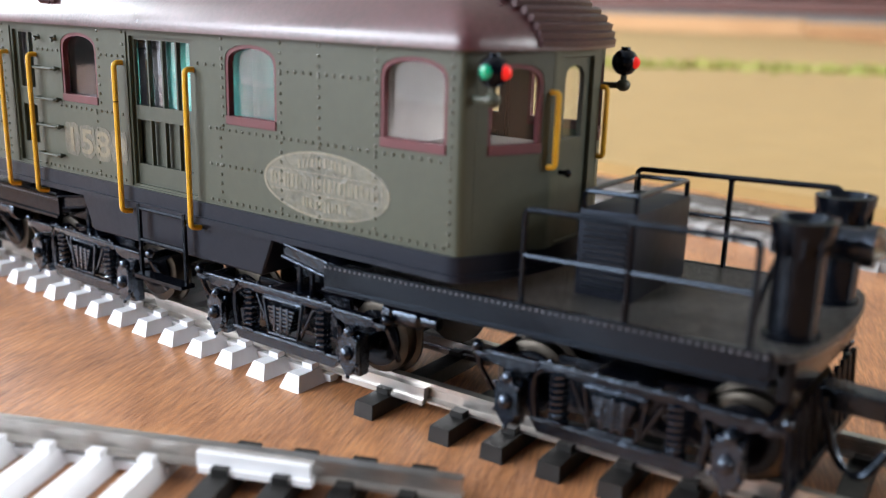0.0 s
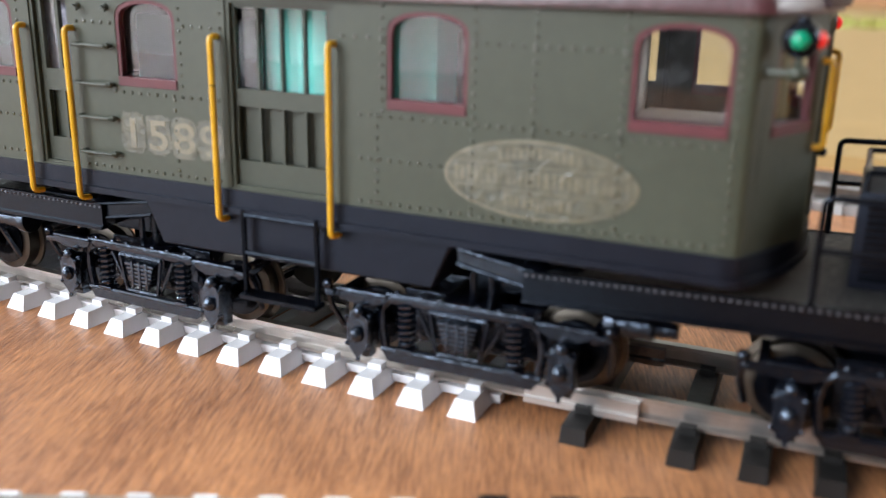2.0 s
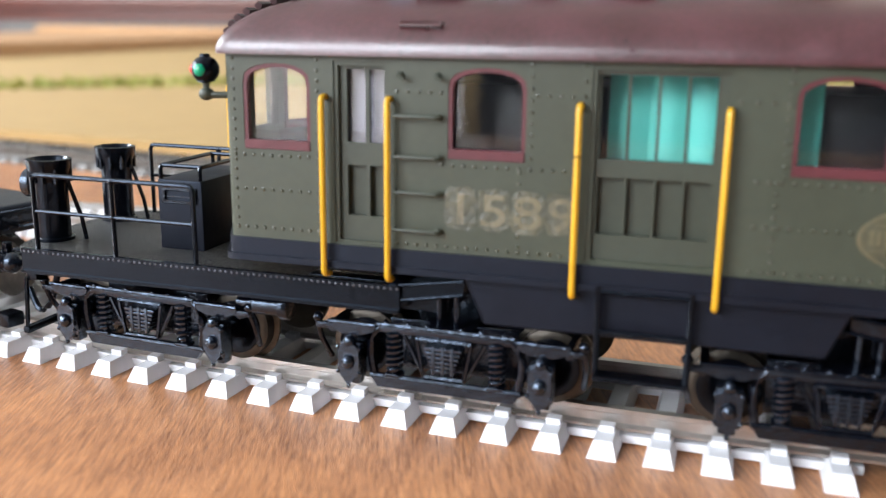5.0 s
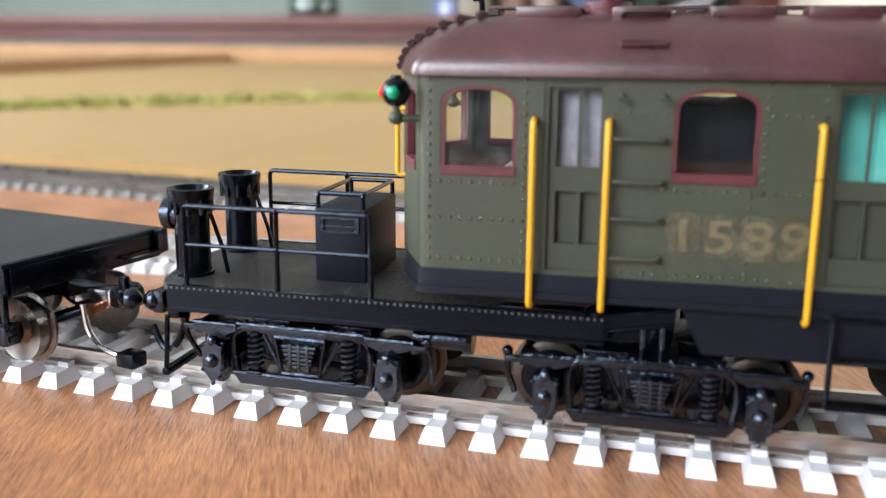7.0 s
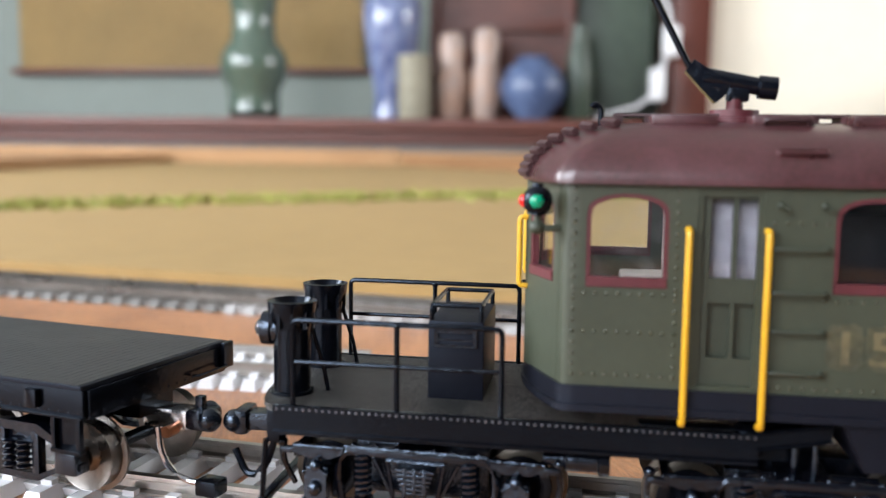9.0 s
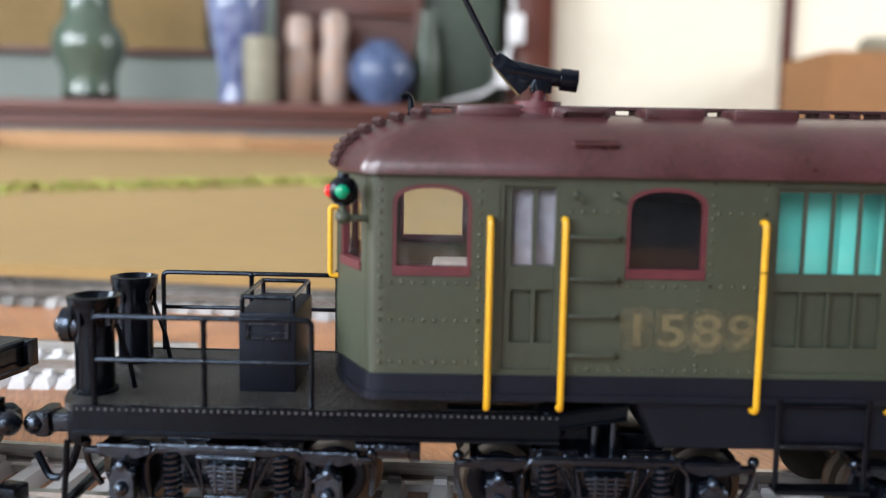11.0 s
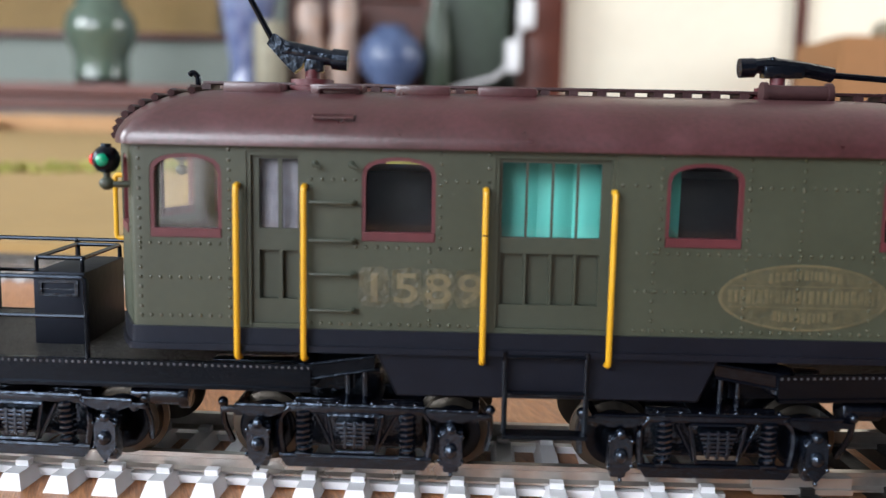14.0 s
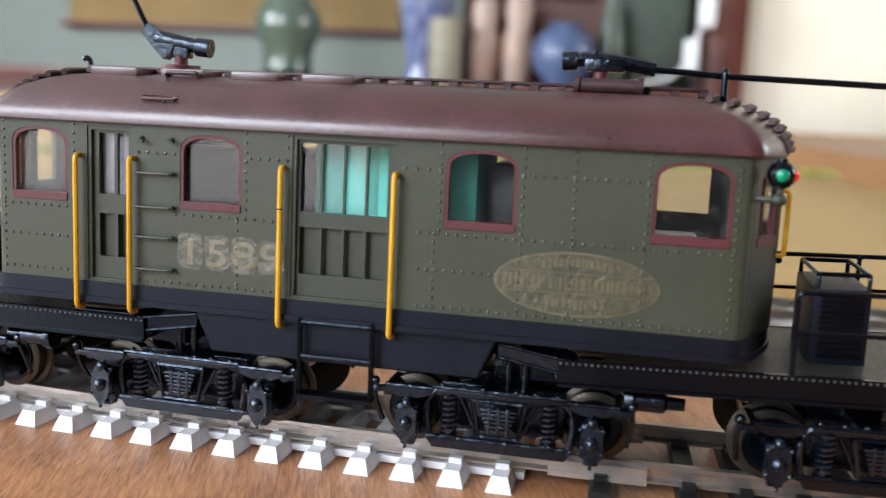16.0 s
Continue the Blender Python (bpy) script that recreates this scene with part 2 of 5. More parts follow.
def part(name, bm, material, parent, label="", smooth=True):
    """Links a bmesh, in world places, as one mesh under a thing or under a part."""
    me = bpy.data.meshes.new(name)
    bmesh.ops.recalc_face_normals(bm, faces=bm.faces)
    bm.to_mesh(me)
    bm.free()
    me.materials.append(material)
    if smooth:
        me.shade_smooth()
        me.set_sharp_from_angle(angle=radians(38))
    ob = new(name, me)
    if parent is not None:
        ob.parent = parent
        if parent.name in ORG:
            ob.matrix_parent_inverse = Matrix.Translation(-ORG[parent.name])
    return tagged(ob, label)


def solid(name, bm, material, label, category, kind="", group=""):
    return tagged(part(name, bm, material, None), label, category, group, kind)


def box(bm, x0, x1, y0, y1, z0, z1, bevel=0.0, m=None):
    g = bmesh.ops.create_cube(bm, size=1)["verts"]
    t = Matrix.Translation(((x0 + x1) / 2, (y0 + y1) / 2, (z0 + z1) / 2)) @ Matrix.Diagonal((abs(x1 - x0), abs(y1 - y0), abs(z1 - z0), 1))
    bmesh.ops.transform(bm, matrix=(m @ t) if m else t, verts=g)
    if bevel:
        es = list({e for v in g for e in v.link_edges})
        bmesh.ops.bevel(bm, geom=es, offset=bevel, segments=2, affect="EDGES", profile=0.6)
    return bm


def cyl(bm, p, q, r, seg=14, r2=None):
    p, q = Vector(p), Vector(q)
    d = q - p
    m = Matrix.Translation((p + q) / 2) @ d.to_track_quat("Z", "Y").to_matrix().to_4x4()
    bmesh.ops.create_cone(bm, cap_ends=True, segments=seg, radius1=r, radius2=r if r2 is None else r2, depth=d.length, matrix=m)
    return bm


def ball(bm, c, r, seg=14, sz=1.0):
    bmesh.ops.create_uvsphere(bm, u_segments=seg, v_segments=max(6, seg // 2), radius=r, matrix=Matrix.Translation(c) @ Matrix.Diagonal((1, 1, sz, 1)))
    return bm


def lathe(bm, c, profile, seg=24, axis=None):
    """Turns (radius, height) pairs about an axis through c."""
    m = Matrix.Translation(c) @ (Vector(axis).to_track_quat("Z", "Y").to_matrix().to_4x4() if axis else Matrix())
    rings = [[bm.verts.new(m @ Vector((r * math.cos(2 * math.pi * k / seg), r * math.sin(2 * math.pi * k / seg), h))) for k in range(seg)] for r, h in profile]
    for a, b in zip(rings, rings[1:]):
        for k in range(seg):
            bm.faces.new((a[k], a[(k + 1) % seg], b[(k + 1) % seg], b[k]))
    bm.faces.new(rings[0][::-1])
    bm.faces.new(rings[-1])
    return bm


def tube(bm, pts, r, seg=8, cap=True):
    """A bent wire through points."""
    pts = [Vector(p) for p in pts]
    rings, up = [], None
    for i, p in enumerate(pts):
        d = ((pts[i + 1] - p).normalized() if i + 1 < len(pts) else Vector()) + ((p - pts[i - 1]).normalized() if i else Vector())
        d.normalize()
        if up is None:
            up = d.orthogonal().normalized()
        side = d.cross(up).normalized()
        up = side.cross(d).normalized()
        rings.append([bm.verts.new(p + r * (math.cos(2 * math.pi * k / seg) * side + math.sin(2 * math.pi * k / seg) * up)) for k in range(seg)])
    for a, b in zip(rings, rings[1:]):
        for k in range(seg):
            bm.faces.new((a[k], a[(k + 1) % seg], b[(k + 1) % seg], b[k]))
    if cap:
        bm.faces.new(rings[0][::-1])
        bm.faces.new(rings[-1])
    return bm


def bent(pts, r, n=4):
    """The same points with their corners rounded by r."""
    pts = [Vector(p) for p in pts]
    out = [pts[0]]
    for a, b, c in zip(pts, pts[1:], pts[2:]):
        u, v = b + (a - b).normalized() * r, b + (c - b).normalized() * r
        for k in range(n + 1):
            s = k / n
            out.append(u * (1 - s) ** 2 + b * 2 * s * (1 - s) + v * s * s)
    return out + [pts[-1]]


def prism(bm, poly, lift, m=Matrix()):
    """A flat outline (u, v) pushed along w by lift = (w0, w1), laid by m."""
    a = [bm.verts.new(m @ Vector((u, v, lift[0]))) for u, v in poly]
    b = [bm.verts.new(m @ Vector((u, v, lift[1]))) for u, v in poly]
    n = len(poly)
    for k in range(n):
        bm.faces.new((a[k], a[(k + 1) % n], b[(k + 1) % n], b[k]))
    bm.faces.new(a[::-1])
    bm.faces.new(b)
    return bm


def arched(x0, x1, z0, z1, rise, n=10):
    """A window's outline: straight sides and an arched head with rounded shoulders."""
    w, c = (x1 - x0) / 2, (x0 + x1) / 2
    top = [(c + w * math.cos(math.pi * k / n), z1 - rise + rise * math.sin(math.pi * k / n) ** 0.75) for k in range(n + 1)]
    return [(x0, z0), (x1, z0)] + top


def holed(outer, holes, thick, m):
    """A plate with holes, as a bmesh: outline and holes in (u, v), thickness along w, laid by m."""
    cu = bpy.data.curves.new("plate", "CURVE")
    cu.dimensions, cu.fill_mode, cu.extrude = "2D", "BOTH", thick / 2
    for loop in (outer, *holes):
        sp = cu.splines.new("POLY")
        sp.points.add(len(loop) - 1)
        for p, (u, v) in zip(sp.points, loop):
            p.co = (u * 1000, v * 1000, 0, 1)
        sp.use_cyclic_u = True
    cu.extrude = thick * 500
    ob = bpy.data.objects.new("plate", cu)
    me = bpy.data.meshes.new_from_object(ob)
    bm = bmesh.new()
    bm.from_mesh(me)
    bpy.data.objects.remove(ob)
    bpy.data.curves.remove(cu)
    bpy.data.meshes.remove(me)
    bmesh.ops.transform(bm, matrix=m @ Matrix.Scale(0.001, 4), verts=bm.verts)
    bmesh.ops.remove_doubles(bm, verts=bm.verts, dist=1e-7)
    return bm


def rect_plate(x0, x1, z0, z1, holes, thick, m):
    """A plate with rectangular holes, laid by m; its middle lies at w = 0."""
    xs = sorted({x0, x1, *(v for h in holes for v in (h[0], h[1]))})
    zs = sorted({z0, z1, *(v for h in holes for v in (h[2], h[3]))})
    bm = bmesh.new()
    full = {(i, j) for i in range(len(xs) - 1) for j in range(len(zs) - 1) if not any(h[0] < (xs[i] + xs[i + 1]) / 2 < h[1] and h[2] < (zs[j] + zs[j + 1]) / 2 < h[3] for h in holes)}
    vs = {}

    def v(i, j, w):
        if (i, j, w) not in vs:
            vs[i, j, w] = bm.verts.new(m @ Vector((xs[i], zs[j], w * thick / 2)))
        return vs[i, j, w]

    for i, j in full:
        for w in (-1, 1):
            bm.faces.new((v(i, j, w), v(i + 1, j, w), v(i + 1, j + 1, w), v(i, j + 1, w)))
        for near, (a, b) in (((i - 1, j), ((i, j), (i, j + 1))), ((i + 1, j), ((i + 1, j), (i + 1, j + 1))), ((i, j - 1), ((i, j), (i + 1, j))), ((i, j + 1), ((i, j + 1), (i + 1, j + 1)))):
            if near not in full:
                bm.faces.new((v(*a, -1), v(*b, -1), v(*b, 1), v(*a, 1)))
    return bm


def ring(outer, inner, lift, m):
    """A flat frame between two outlines with the same number of points."""
    bm = bmesh.new()
    vs = [[[bm.verts.new(m @ Vector((u, v, w))) for u, v in loop] for loop in (outer, inner)] for w in lift]
    n = len(outer)
    for k in range(n):
        j = (k + 1) % n
        bm.faces.new((vs[0][0][k], vs[0][0][j], vs[0][1][j], vs[0][1][k]))
        bm.faces.new((vs[1][0][k], vs[1][1][k], vs[1][1][j], vs[1][0][j]))
        bm.faces.new((vs[0][0][k], vs[1][0][k], vs[1][0][j], vs[0][0][j]))
        bm.faces.new((vs[0][1][k], vs[0][1][j], vs[1][1][j], vs[1][1][k]))
    return bm


def plane_at(origin, u, n):
    """u along a wall, v up, w out of it."""
    u, n = Vector(u).normalized(), Vector(n).normalized()
    m = Matrix((u, Vector((0, 0, 1)), n)).transposed().to_4x4()
    m.translation = origin
    return m


BZ = 0.001        # top of the plywood
RAIL = 0.0055     # top of the rails


# ---- the room ----
bm = bmesh.new()
box(bm, -1.78, 1.3, -0.33, 1.95, BZ - 0.012, BZ)
solid("layout_board", bm, PLY, "reddish-brown plywood layout board with straight grain", "board", "structure")
bm = bmesh.new()
box(bm, -2.9, 2.9, -1.8, 2.9, -0.93, -0.9)
solid("floor", bm, FLOORM, "dark wooden floor under the layout table", "floor", "structure")
bm = bmesh.new()
box(bm, -2.9, 2.9, -1.8, 2.9, 1.7, 1.75)
solid("ceiling", bm, PLASTER, "plain white plaster ceiling", "ceiling", "structure")
bm = bmesh.new()
box(bm, -2.9, 0.176, 2.66, 2.76, -0.9, 1.7)
solid("wall_north", bm, WALLP, "pale grey-green painted wall behind the shelf", "wall", "structure")
bm = bmesh.new()
box(bm, 0.176, 2.9, 2.6, 2.76, -0.9, 1.7)
solid("wall_north_cream", bm, CREAM, "cream painted wall panel beside the door frame", "wall", "structure")
for nm, outer, holes, m in (
    ("wall_west", [(-1.8, -0.9), (2.66, -0.9), (2.66, 1.7), (-1.8, 1.7)], [[(-0.7, 0.3), (0.9, 0.3), (0.9, 1.6), (-0.7, 1.6)]], plane_at((-2.8, 0, 0), (0, 1, 0), (1, 0, 0))),
    # the east opening is unseen too, added to go with the fill lamp
    ("wall_east", [(-2.6, -0.9), (1.8, -0.9), (1.8, 1.7), (-2.6, 1.7)], [[(-1.9, 0.45), (-0.6, 0.45), (-0.6, 1.55), (-1.9, 1.55)]], plane_at((2.85, 0, 0), (0, -1, 0), (-1, 0, 0))),
    ("wall_south", [(-2.8, -0.9), (2.8, -0.9), (2.8, 1.7), (-2.8, 1.7)], [[(-2.33, -0.55), (-0.47, -0.55), (-0.47, 1.55), (-2.33, 1.55)]], plane_at((0, -1.75, 0), (1, 0, 0), (0, 1, 0))),
):
    solid(nm, holed(outer, holes, 0.1, m), GREYW, "plain unseen blue-grey wall with a large window opening", "wall", "structure")

# table legs and apron under the board
tb = thing("layout_table", (0.05, 0.8, -0.9), "wooden trestle table carrying the plywood layout board", "table")
for x in (-1.68, 1.2):
    for y in (-0.2, 1.85):
        part("leg", box(bmesh.new(), x - 0.035, x + 0.035, y - 0.035, y + 0.035, -0.9, BZ - 0.0125, 0.004), EDGE, tb)
part("apron", box(bmesh.new(), -1.64, 1.16, -0.215, -0.19, -0.1, BZ - 0.0125, 0.002), EDGE, tb)


# ---- the scenery behind the train ----
def strip(bm, pts, width, z0, z1):
    """A low flat ribbon through (x, y) points."""
    vs = []
    for i, p in enumerate(pts):
        a, b = Vector(pts[max(0, i - 1)]), Vector(pts[min(len(pts) - 1, i + 1)])
        d = (b - a).normalized()
        nrm = Vector((-d.y, d.x))
        w = width(i) if callable(width) else width
        l, r = Vector(p) + nrm * w / 2, Vector(p) - nrm * w / 2
        vs.append([bm.verts.new((*l, z0)), bm.verts.new((*l, z1)), bm.verts.new((*r, z1)), bm.verts.new((*r, z0))])
    for a, b in zip(vs, vs[1:]):
        for k in range(4):
            bm.faces.new((a[k], b[k], b[(k + 1) % 4], a[(k + 1) % 4]))
    bm.faces.new(vs[0])
    bm.faces.new(vs[-1][::-1])
    return bm


def front_edge(x):
    return 0.166 - 0.16 * min(max(x, -1.2), 0.5)


bm = bmesh.new()
poly = [(-0.83 + 2.04 * k / 40, front_edge(-0.83 + 2.04 * k / 40)) for k in range(41)] + [(1.21, 1.94), (-1.02, 1.94)]
prism(bm, poly, (BZ, BZ + 0.004))
solid("field", bm, TAN, "plain tan felt-covered field of the layout", "field", "structure")


def grass_y(x):
    d = max(0, -x)
    return max(0.38, 0.8 - 0.45 * d - 0.7 * d * d)


rnd = random.Random(4)
bm = bmesh.new()
for k in range(6000):
    x = -1.15 + 2.3 * rnd.random()
    y = grass_y(x) + rnd.gauss(0, 0.02)
    h = 0.003 + 0.006 * rnd.random()
    a, w = rnd.random() * 6.28, 0.0028
    base = Vector((x, y, BZ + 0.004))
    d = Vector((math.cos(a), math.sin(a), 0)) * w
    tip = base + Vector((rnd.gauss(0, 0.002), rnd.gauss(0, 0.002), h))
    bm.faces.new([bm.verts.new(v) for v in (base - d, base + d, tip)])
solid("grass", bm, GRASS, "thin curved strip of yellow-green grass tufts on the field", "grass", "stuff")

# ---- tracks ----
def main_y(x):
    return 0.527 * (x - 0.012) ** 2


def far_y(x):
    return 0.131 - 0.16 * x


def front_y(x):
    return -0.0585 + 0.455 * (x - 0.0048) - 0.4 * max(0, x - 0.03) ** 2


RAIL_SHAPE = [(-0.0011, 0.0), (0.0011, 0.0), (0.0011, 0.0003), (0.0003, 0.0006), (0.0003, 0.0017), (0.0006, 0.0019), (0.0006, 0.0025), (-0.0006, 0.0025), (-0.0006, 0.0019), (-0.0003, 0.0017), (-0.0003, 0.0006), (-0.0011, 0.0003)]


def along(fy, x0, x1, n):
    """Places and headings at even steps along a track's middle line."""
    out = []
    for k in range(n + 1):
        x = x0 + (x1 - x0) * k / n
        s = (fy(x + 1e-4) - fy(x - 1e-4)) / 2e-4
        out.append((x, fy(x), math.atan(s)))
    return out


def rail_bm(fy, x0, x1, off, n=60):
    bm = bmesh.new()
    rows = []
    for x, y, a in along(fy, x0, x1, n):
        nx, ny = -math.sin(a), math.cos(a)
        rows.append([bm.verts.new((x + nx * (off + u), y + ny * (off + u), BZ + 0.002 + v)) for u, v in RAIL_SHAPE])
    k = len(RAIL_SHAPE)
    for a, b in zip(rows, rows[1:]):
        for i in range(k):
            bm.faces.new((a[i], a[(i + 1) % k], b[(i + 1) % k], b[i]))
    bm.faces.new(rows[0][::-1])
    bm.faces.new(rows[-1])
    return bm


def tie_mesh(name, half, wb, wt, h, material, chairs=True, slope=0.0012):
    bm = bmesh.new()
    lo = [bm.verts.new((sx * wb / 2, sy * half, 0)) for sx, sy in ((-1, -1), (1, -1), (1, 1), (-1, 1))]
    hi = [bm.verts.new((sx * wt / 2, sy * (half - slope), h)) for sx, sy in ((-1, -1), (1, -1), (1, 1), (-1, 1))]
    for k in range(4):
        bm.faces.new((lo[k], lo[(k + 1) % 4], hi[(k + 1) % 4], hi[k]))
    bm.faces.new(hi)
    if chairs:
        for s in (-1, 1):
            for o in (-0.0017, 0.0017):
                c = s * 0.00825 + o
                box(bm, -0.0009, 0.0009, c - 0.0007, c + 0.0007, h - 0.0002, h + 0.0008)
    bmesh.ops.recalc_face_normals(bm, faces=bm.faces)
    me = bpy.data.meshes.new(name)
    bm.to_mesh(me)
    bm.free()
    me.materials.append(material)
    return me


TIE_W = tie_mesh("white_tie", 0.0142, 0.0036, 0.0022, 0.0021, WHITE, slope=0.0009)
TIE_G = tie_mesh("grey_tie", 0.0147, 0.0036, 0.0030, 0.0023, GREYTIE, chairs=False)
TIE_P = tie_mesh("pale_tie", 0.0147, 0.0036, 0.0030, 0.0023, PALETIE, chairs=False)
TIE_B = tie_mesh("black_tie", 0.0145, 0.0030, 0.0027, 0.002, TIEBLK, slope=0.0002)


def lay_ties(parent, fy, xs, me, label=""):
    for x in xs:
        a = math.atan((fy(x + 1e-4) - fy(x - 1e-4)) / 2e-4)
        ob = new("tie", me)
        ob.parent = parent
        ob.matrix_parent_inverse = Matrix.Translation(-ORG[parent.name])
        ob.matrix_basis = pose(x, fy(x), BZ, 0, 0, math.degrees(a))


def webs(fy, x0, x1, off):
    """The thin moulded strips that join the white ties beside each rail."""
    pts = [(x - math.sin(a) * off, y + math.cos(a) * off) for x, y, a in along(fy, x0, x1, 50)]
    return strip(bmesh.new(), pts, 0.0016, BZ + 0.0003, BZ + 0.0013)


def joiner(parent, fy, x0, x1, off, material):
    pts = [(x - math.sin(a) * off, y + math.cos(a) * off) for x, y, a in along(fy, x0, x1, 6)]
    bm = strip(bmesh.new(), pts, 0.0040, BZ + 0.0019, BZ + 0.0026)
    for d in (-0.0010, 0.0010):
        strip(bm, [(x, y + d) for x, y in pts], 0.0011, BZ + 0.0025, BZ + 0.0040)
    part("joiner", bm, material, parent, "bright metal rail joiner")


PITCH = 0.0065
tr1 = thing("model_track", (0, 0, BZ), "curved model railway track with white ties turning to black ties", "track")
for off in (-0.00825, 0.00825):
    part("rail", rail_bm(main_y, -0.42, 0.20, off, 90), STEEL, tr1, "nickel silver rail")
    part("web", webs(main_y, -0.42, 0.025, off), WHITE, tr1)
lay_ties(tr1, main_y, [0.0222 - PITCH * k for k in range(68)], TIE_W)
lay_ties(tr1, main_y, [0.0352] + [0.0466 + 0.0072 * k for k in range(21)], TIE_B)
joiner(tr1, main_y, 0.0282, 0.0412, -0.00825, PALEJ)
joiner(tr1, main_y, 0.0282, 0.0412, 0.00825, CHROME)

tr2 = thing("model_track", (0.01, -0.05, BZ), "second model track crossing the plywood, white ties then black", "track")
for off in (-0.00825, 0.00825):
    part("rail", rail_bm(front_y, -0.10, 0.062, off, 30), STEEL, tr2, "nickel silver rail")
    part("web", webs(front_y, -0.10, 0.0325, off), WHITE, tr2)
lay_ties(tr2, front_y, [0.0308 - 0.0056 * k for k in range(23)], TIE_W)
lay_ties(tr2, front_y, [0.0385 + 0.0062 * k for k in range(4)], TIE_B)
joiner(tr2, front_y, 0.0362, 0.0478, 0.00825, WHITE)
joiner(tr2, front_y, 0.036, 0.048, -0.00825, CHROME)

tr4 = thing("model_track", (-0.16, 0.075, BZ), "short white-tied siding behind the train", "track")
for off in (-0.00825, 0.00825):
    part("rail", rail_bm(lambda x: 0.073, -0.30, -0.095, off, 4), STEEL, tr4, "nickel silver rail")
    part("web", webs(lambda x: 0.073, -0.30, -0.095, off), WHITE, tr4)
part("web", strip(bmesh.new(), [(-0.30, 0.073), (-0.095, 0.073)], 0.0155, BZ + 0.0002, BZ + 0.0010), WHITE, tr4)
lay_ties(tr4, lambda x: 0.073, [-0.097 - 0.0046 * k for k in range(44)], TIE_W)

# the right stretch is paler: its reflection is carried by the colour
for x0, x1, material, label in ((-0.72, -0.1505, GREYTIE, "thin dark grey roadbed strip under the far track"), (-0.15, 0.24, PALETIE, "thin pale grey roadbed strip under the far track")):
    bm = strip(bmesh.new(), [(x, y) for x, y, a in along(far_y, x0, x1, 12)], 0.027, BZ, BZ + 0.0019)
    solid("roadbed", bm, material, label, "roadbed", "structure")
tr3 = thing("model_track", (-0.1, 0.18, BZ), "far model track on a grey roadbed along the tan field", "track")
for off in (-0.00825, 0.00825):
    part("rail", rail_bm(far_y, -0.72, 0.24, off, 20), NICKEL, tr3, "dull nickel rail")
lay_ties(tr3, far_y, [-0.715 + PITCH * k for k in range(87)], TIE_G)
lay_ties(tr3, far_y, [-0.715 + PITCH * k for k in range(87, 147)], TIE_P)

# ---- the locomotive ----
loco = thing("model_locomotive", (0, 0, RAIL), "olive green model electric locomotive with maroon roof and yellow handrails", "model train")
W, L, BOW = 0.016, 0.0505, 0.0049
ZB, ZE = 0.0252, 0.0475


def plan(d=0.0, n=8):
    """The cab's outline seen from above, drawn in by d."""
    pts = []
    for sx, sy in ((1, -1), (1, 1), (-1, 1), (-1, -1)):
        run = [(0.0488, 0.016), (0.0502, 0.0159), (0.0508, 0.0154), (0.0514, 0.0143)] + [(0.0514 + 0.0041 * (1 - (0.0143 * (1 - k / n) / 0.0143) ** 2), 0.0143 * (1 - k / n)) for k in range(1, n + 1)]
        run = [(sx * max(0.002, x - d), sy * y * (1 - d / 0.016)) for x, y in run]
        if sx * sy > 0:
            run = run[::-1][1:]
        pts += run
    keep = []
    for p in pts:
        if not keep or (Vector(p) - Vector(keep[-1])).length > 1e-6:
            keep.append(p)
    return keep


SIDE = plane_at((0, -0.0156, 0), (1, 0, 0), (0, -1, 0))
BACK = plane_at((0, 0.0156, 0), (-1, 0, 0), (0, 1, 0))
WINS = [(-0.0484, -0.0397), (-0.0228, -0.0139), (0.0137, 0.0229), (0.0394, 0.0487)]
DOOR1 = (-0.0367, -0.0300, 0.0254, 0.0467)
DOOR2 = (-0.0068, 0.0077, 0.0254, 0.0469)
WZ0, WZ1 = 0.0361, 0.0463


def rect(x0, x1, z0, z1):
    return [(x0, z0), (x1, z0), (x1, z1), (x0, z1)]


def rivet_line(bm, m, a, b, pitch=0.00118, r=0.00022):
    a, b = Vector(a), Vector(b)
    n = max(1, int((b - a).length / pitch))
    for k in range(n + 1):
        p = a.lerp(b, k / n)
        top = bm.verts.new(m @ Vector((*p, 0.0004 + r)))
        rim = [bm.verts.new(m @ Vector((p.x + r * 1.15 * math.cos(t * math.pi / 3), p.y + r * 1.15 * math.sin(t * math.pi / 3), 0.0004))) for t in range(6)]
        mid = [bm.verts.new(m @ Vector((p.x + r * 0.8 * math.cos(t * math.pi / 3), p.y + r * 0.8 * math.sin(t * math.pi / 3), 0.0004 + r * 0.7))) for t in range(6)]
        for t in range(6):
            u = (t + 1) % 6
            bm.faces.new((rim[t], rim[u], mid[u], mid[t]))
            bm.faces.new((mid[t], mid[u], top))


def window(m, x0, x1, z0, z1, rise=0.0022, pane=None):
    fr = part("window_frame", ring(arched(x0, x1, z0, z1, rise), arched(x0 + 0.00047, x1 - 0.00047, z0 + 0.0005, z1 - 0.00047, rise - 0.0002), (-0.0005, 0.0003), m), FRAME, loco, "arched red-brown window frame")
    part("sill", prism(bmesh.new(), rect(x0 + 0.0001, x1 - 0.0001, z0 + 0.0001, z0 + 0.00115), (-0.0005, 0.00055), m), FRAME, fr)
    ob = part("pane", prism(bmesh.new(), arched(x0 + 0.0003, x1 - 0.0003, z0 + 0.0003, z1 - 0.0003, rise), (-0.0008, -0.00065), m), pane or GLASS, fr)
    ob.visible_shadow = False


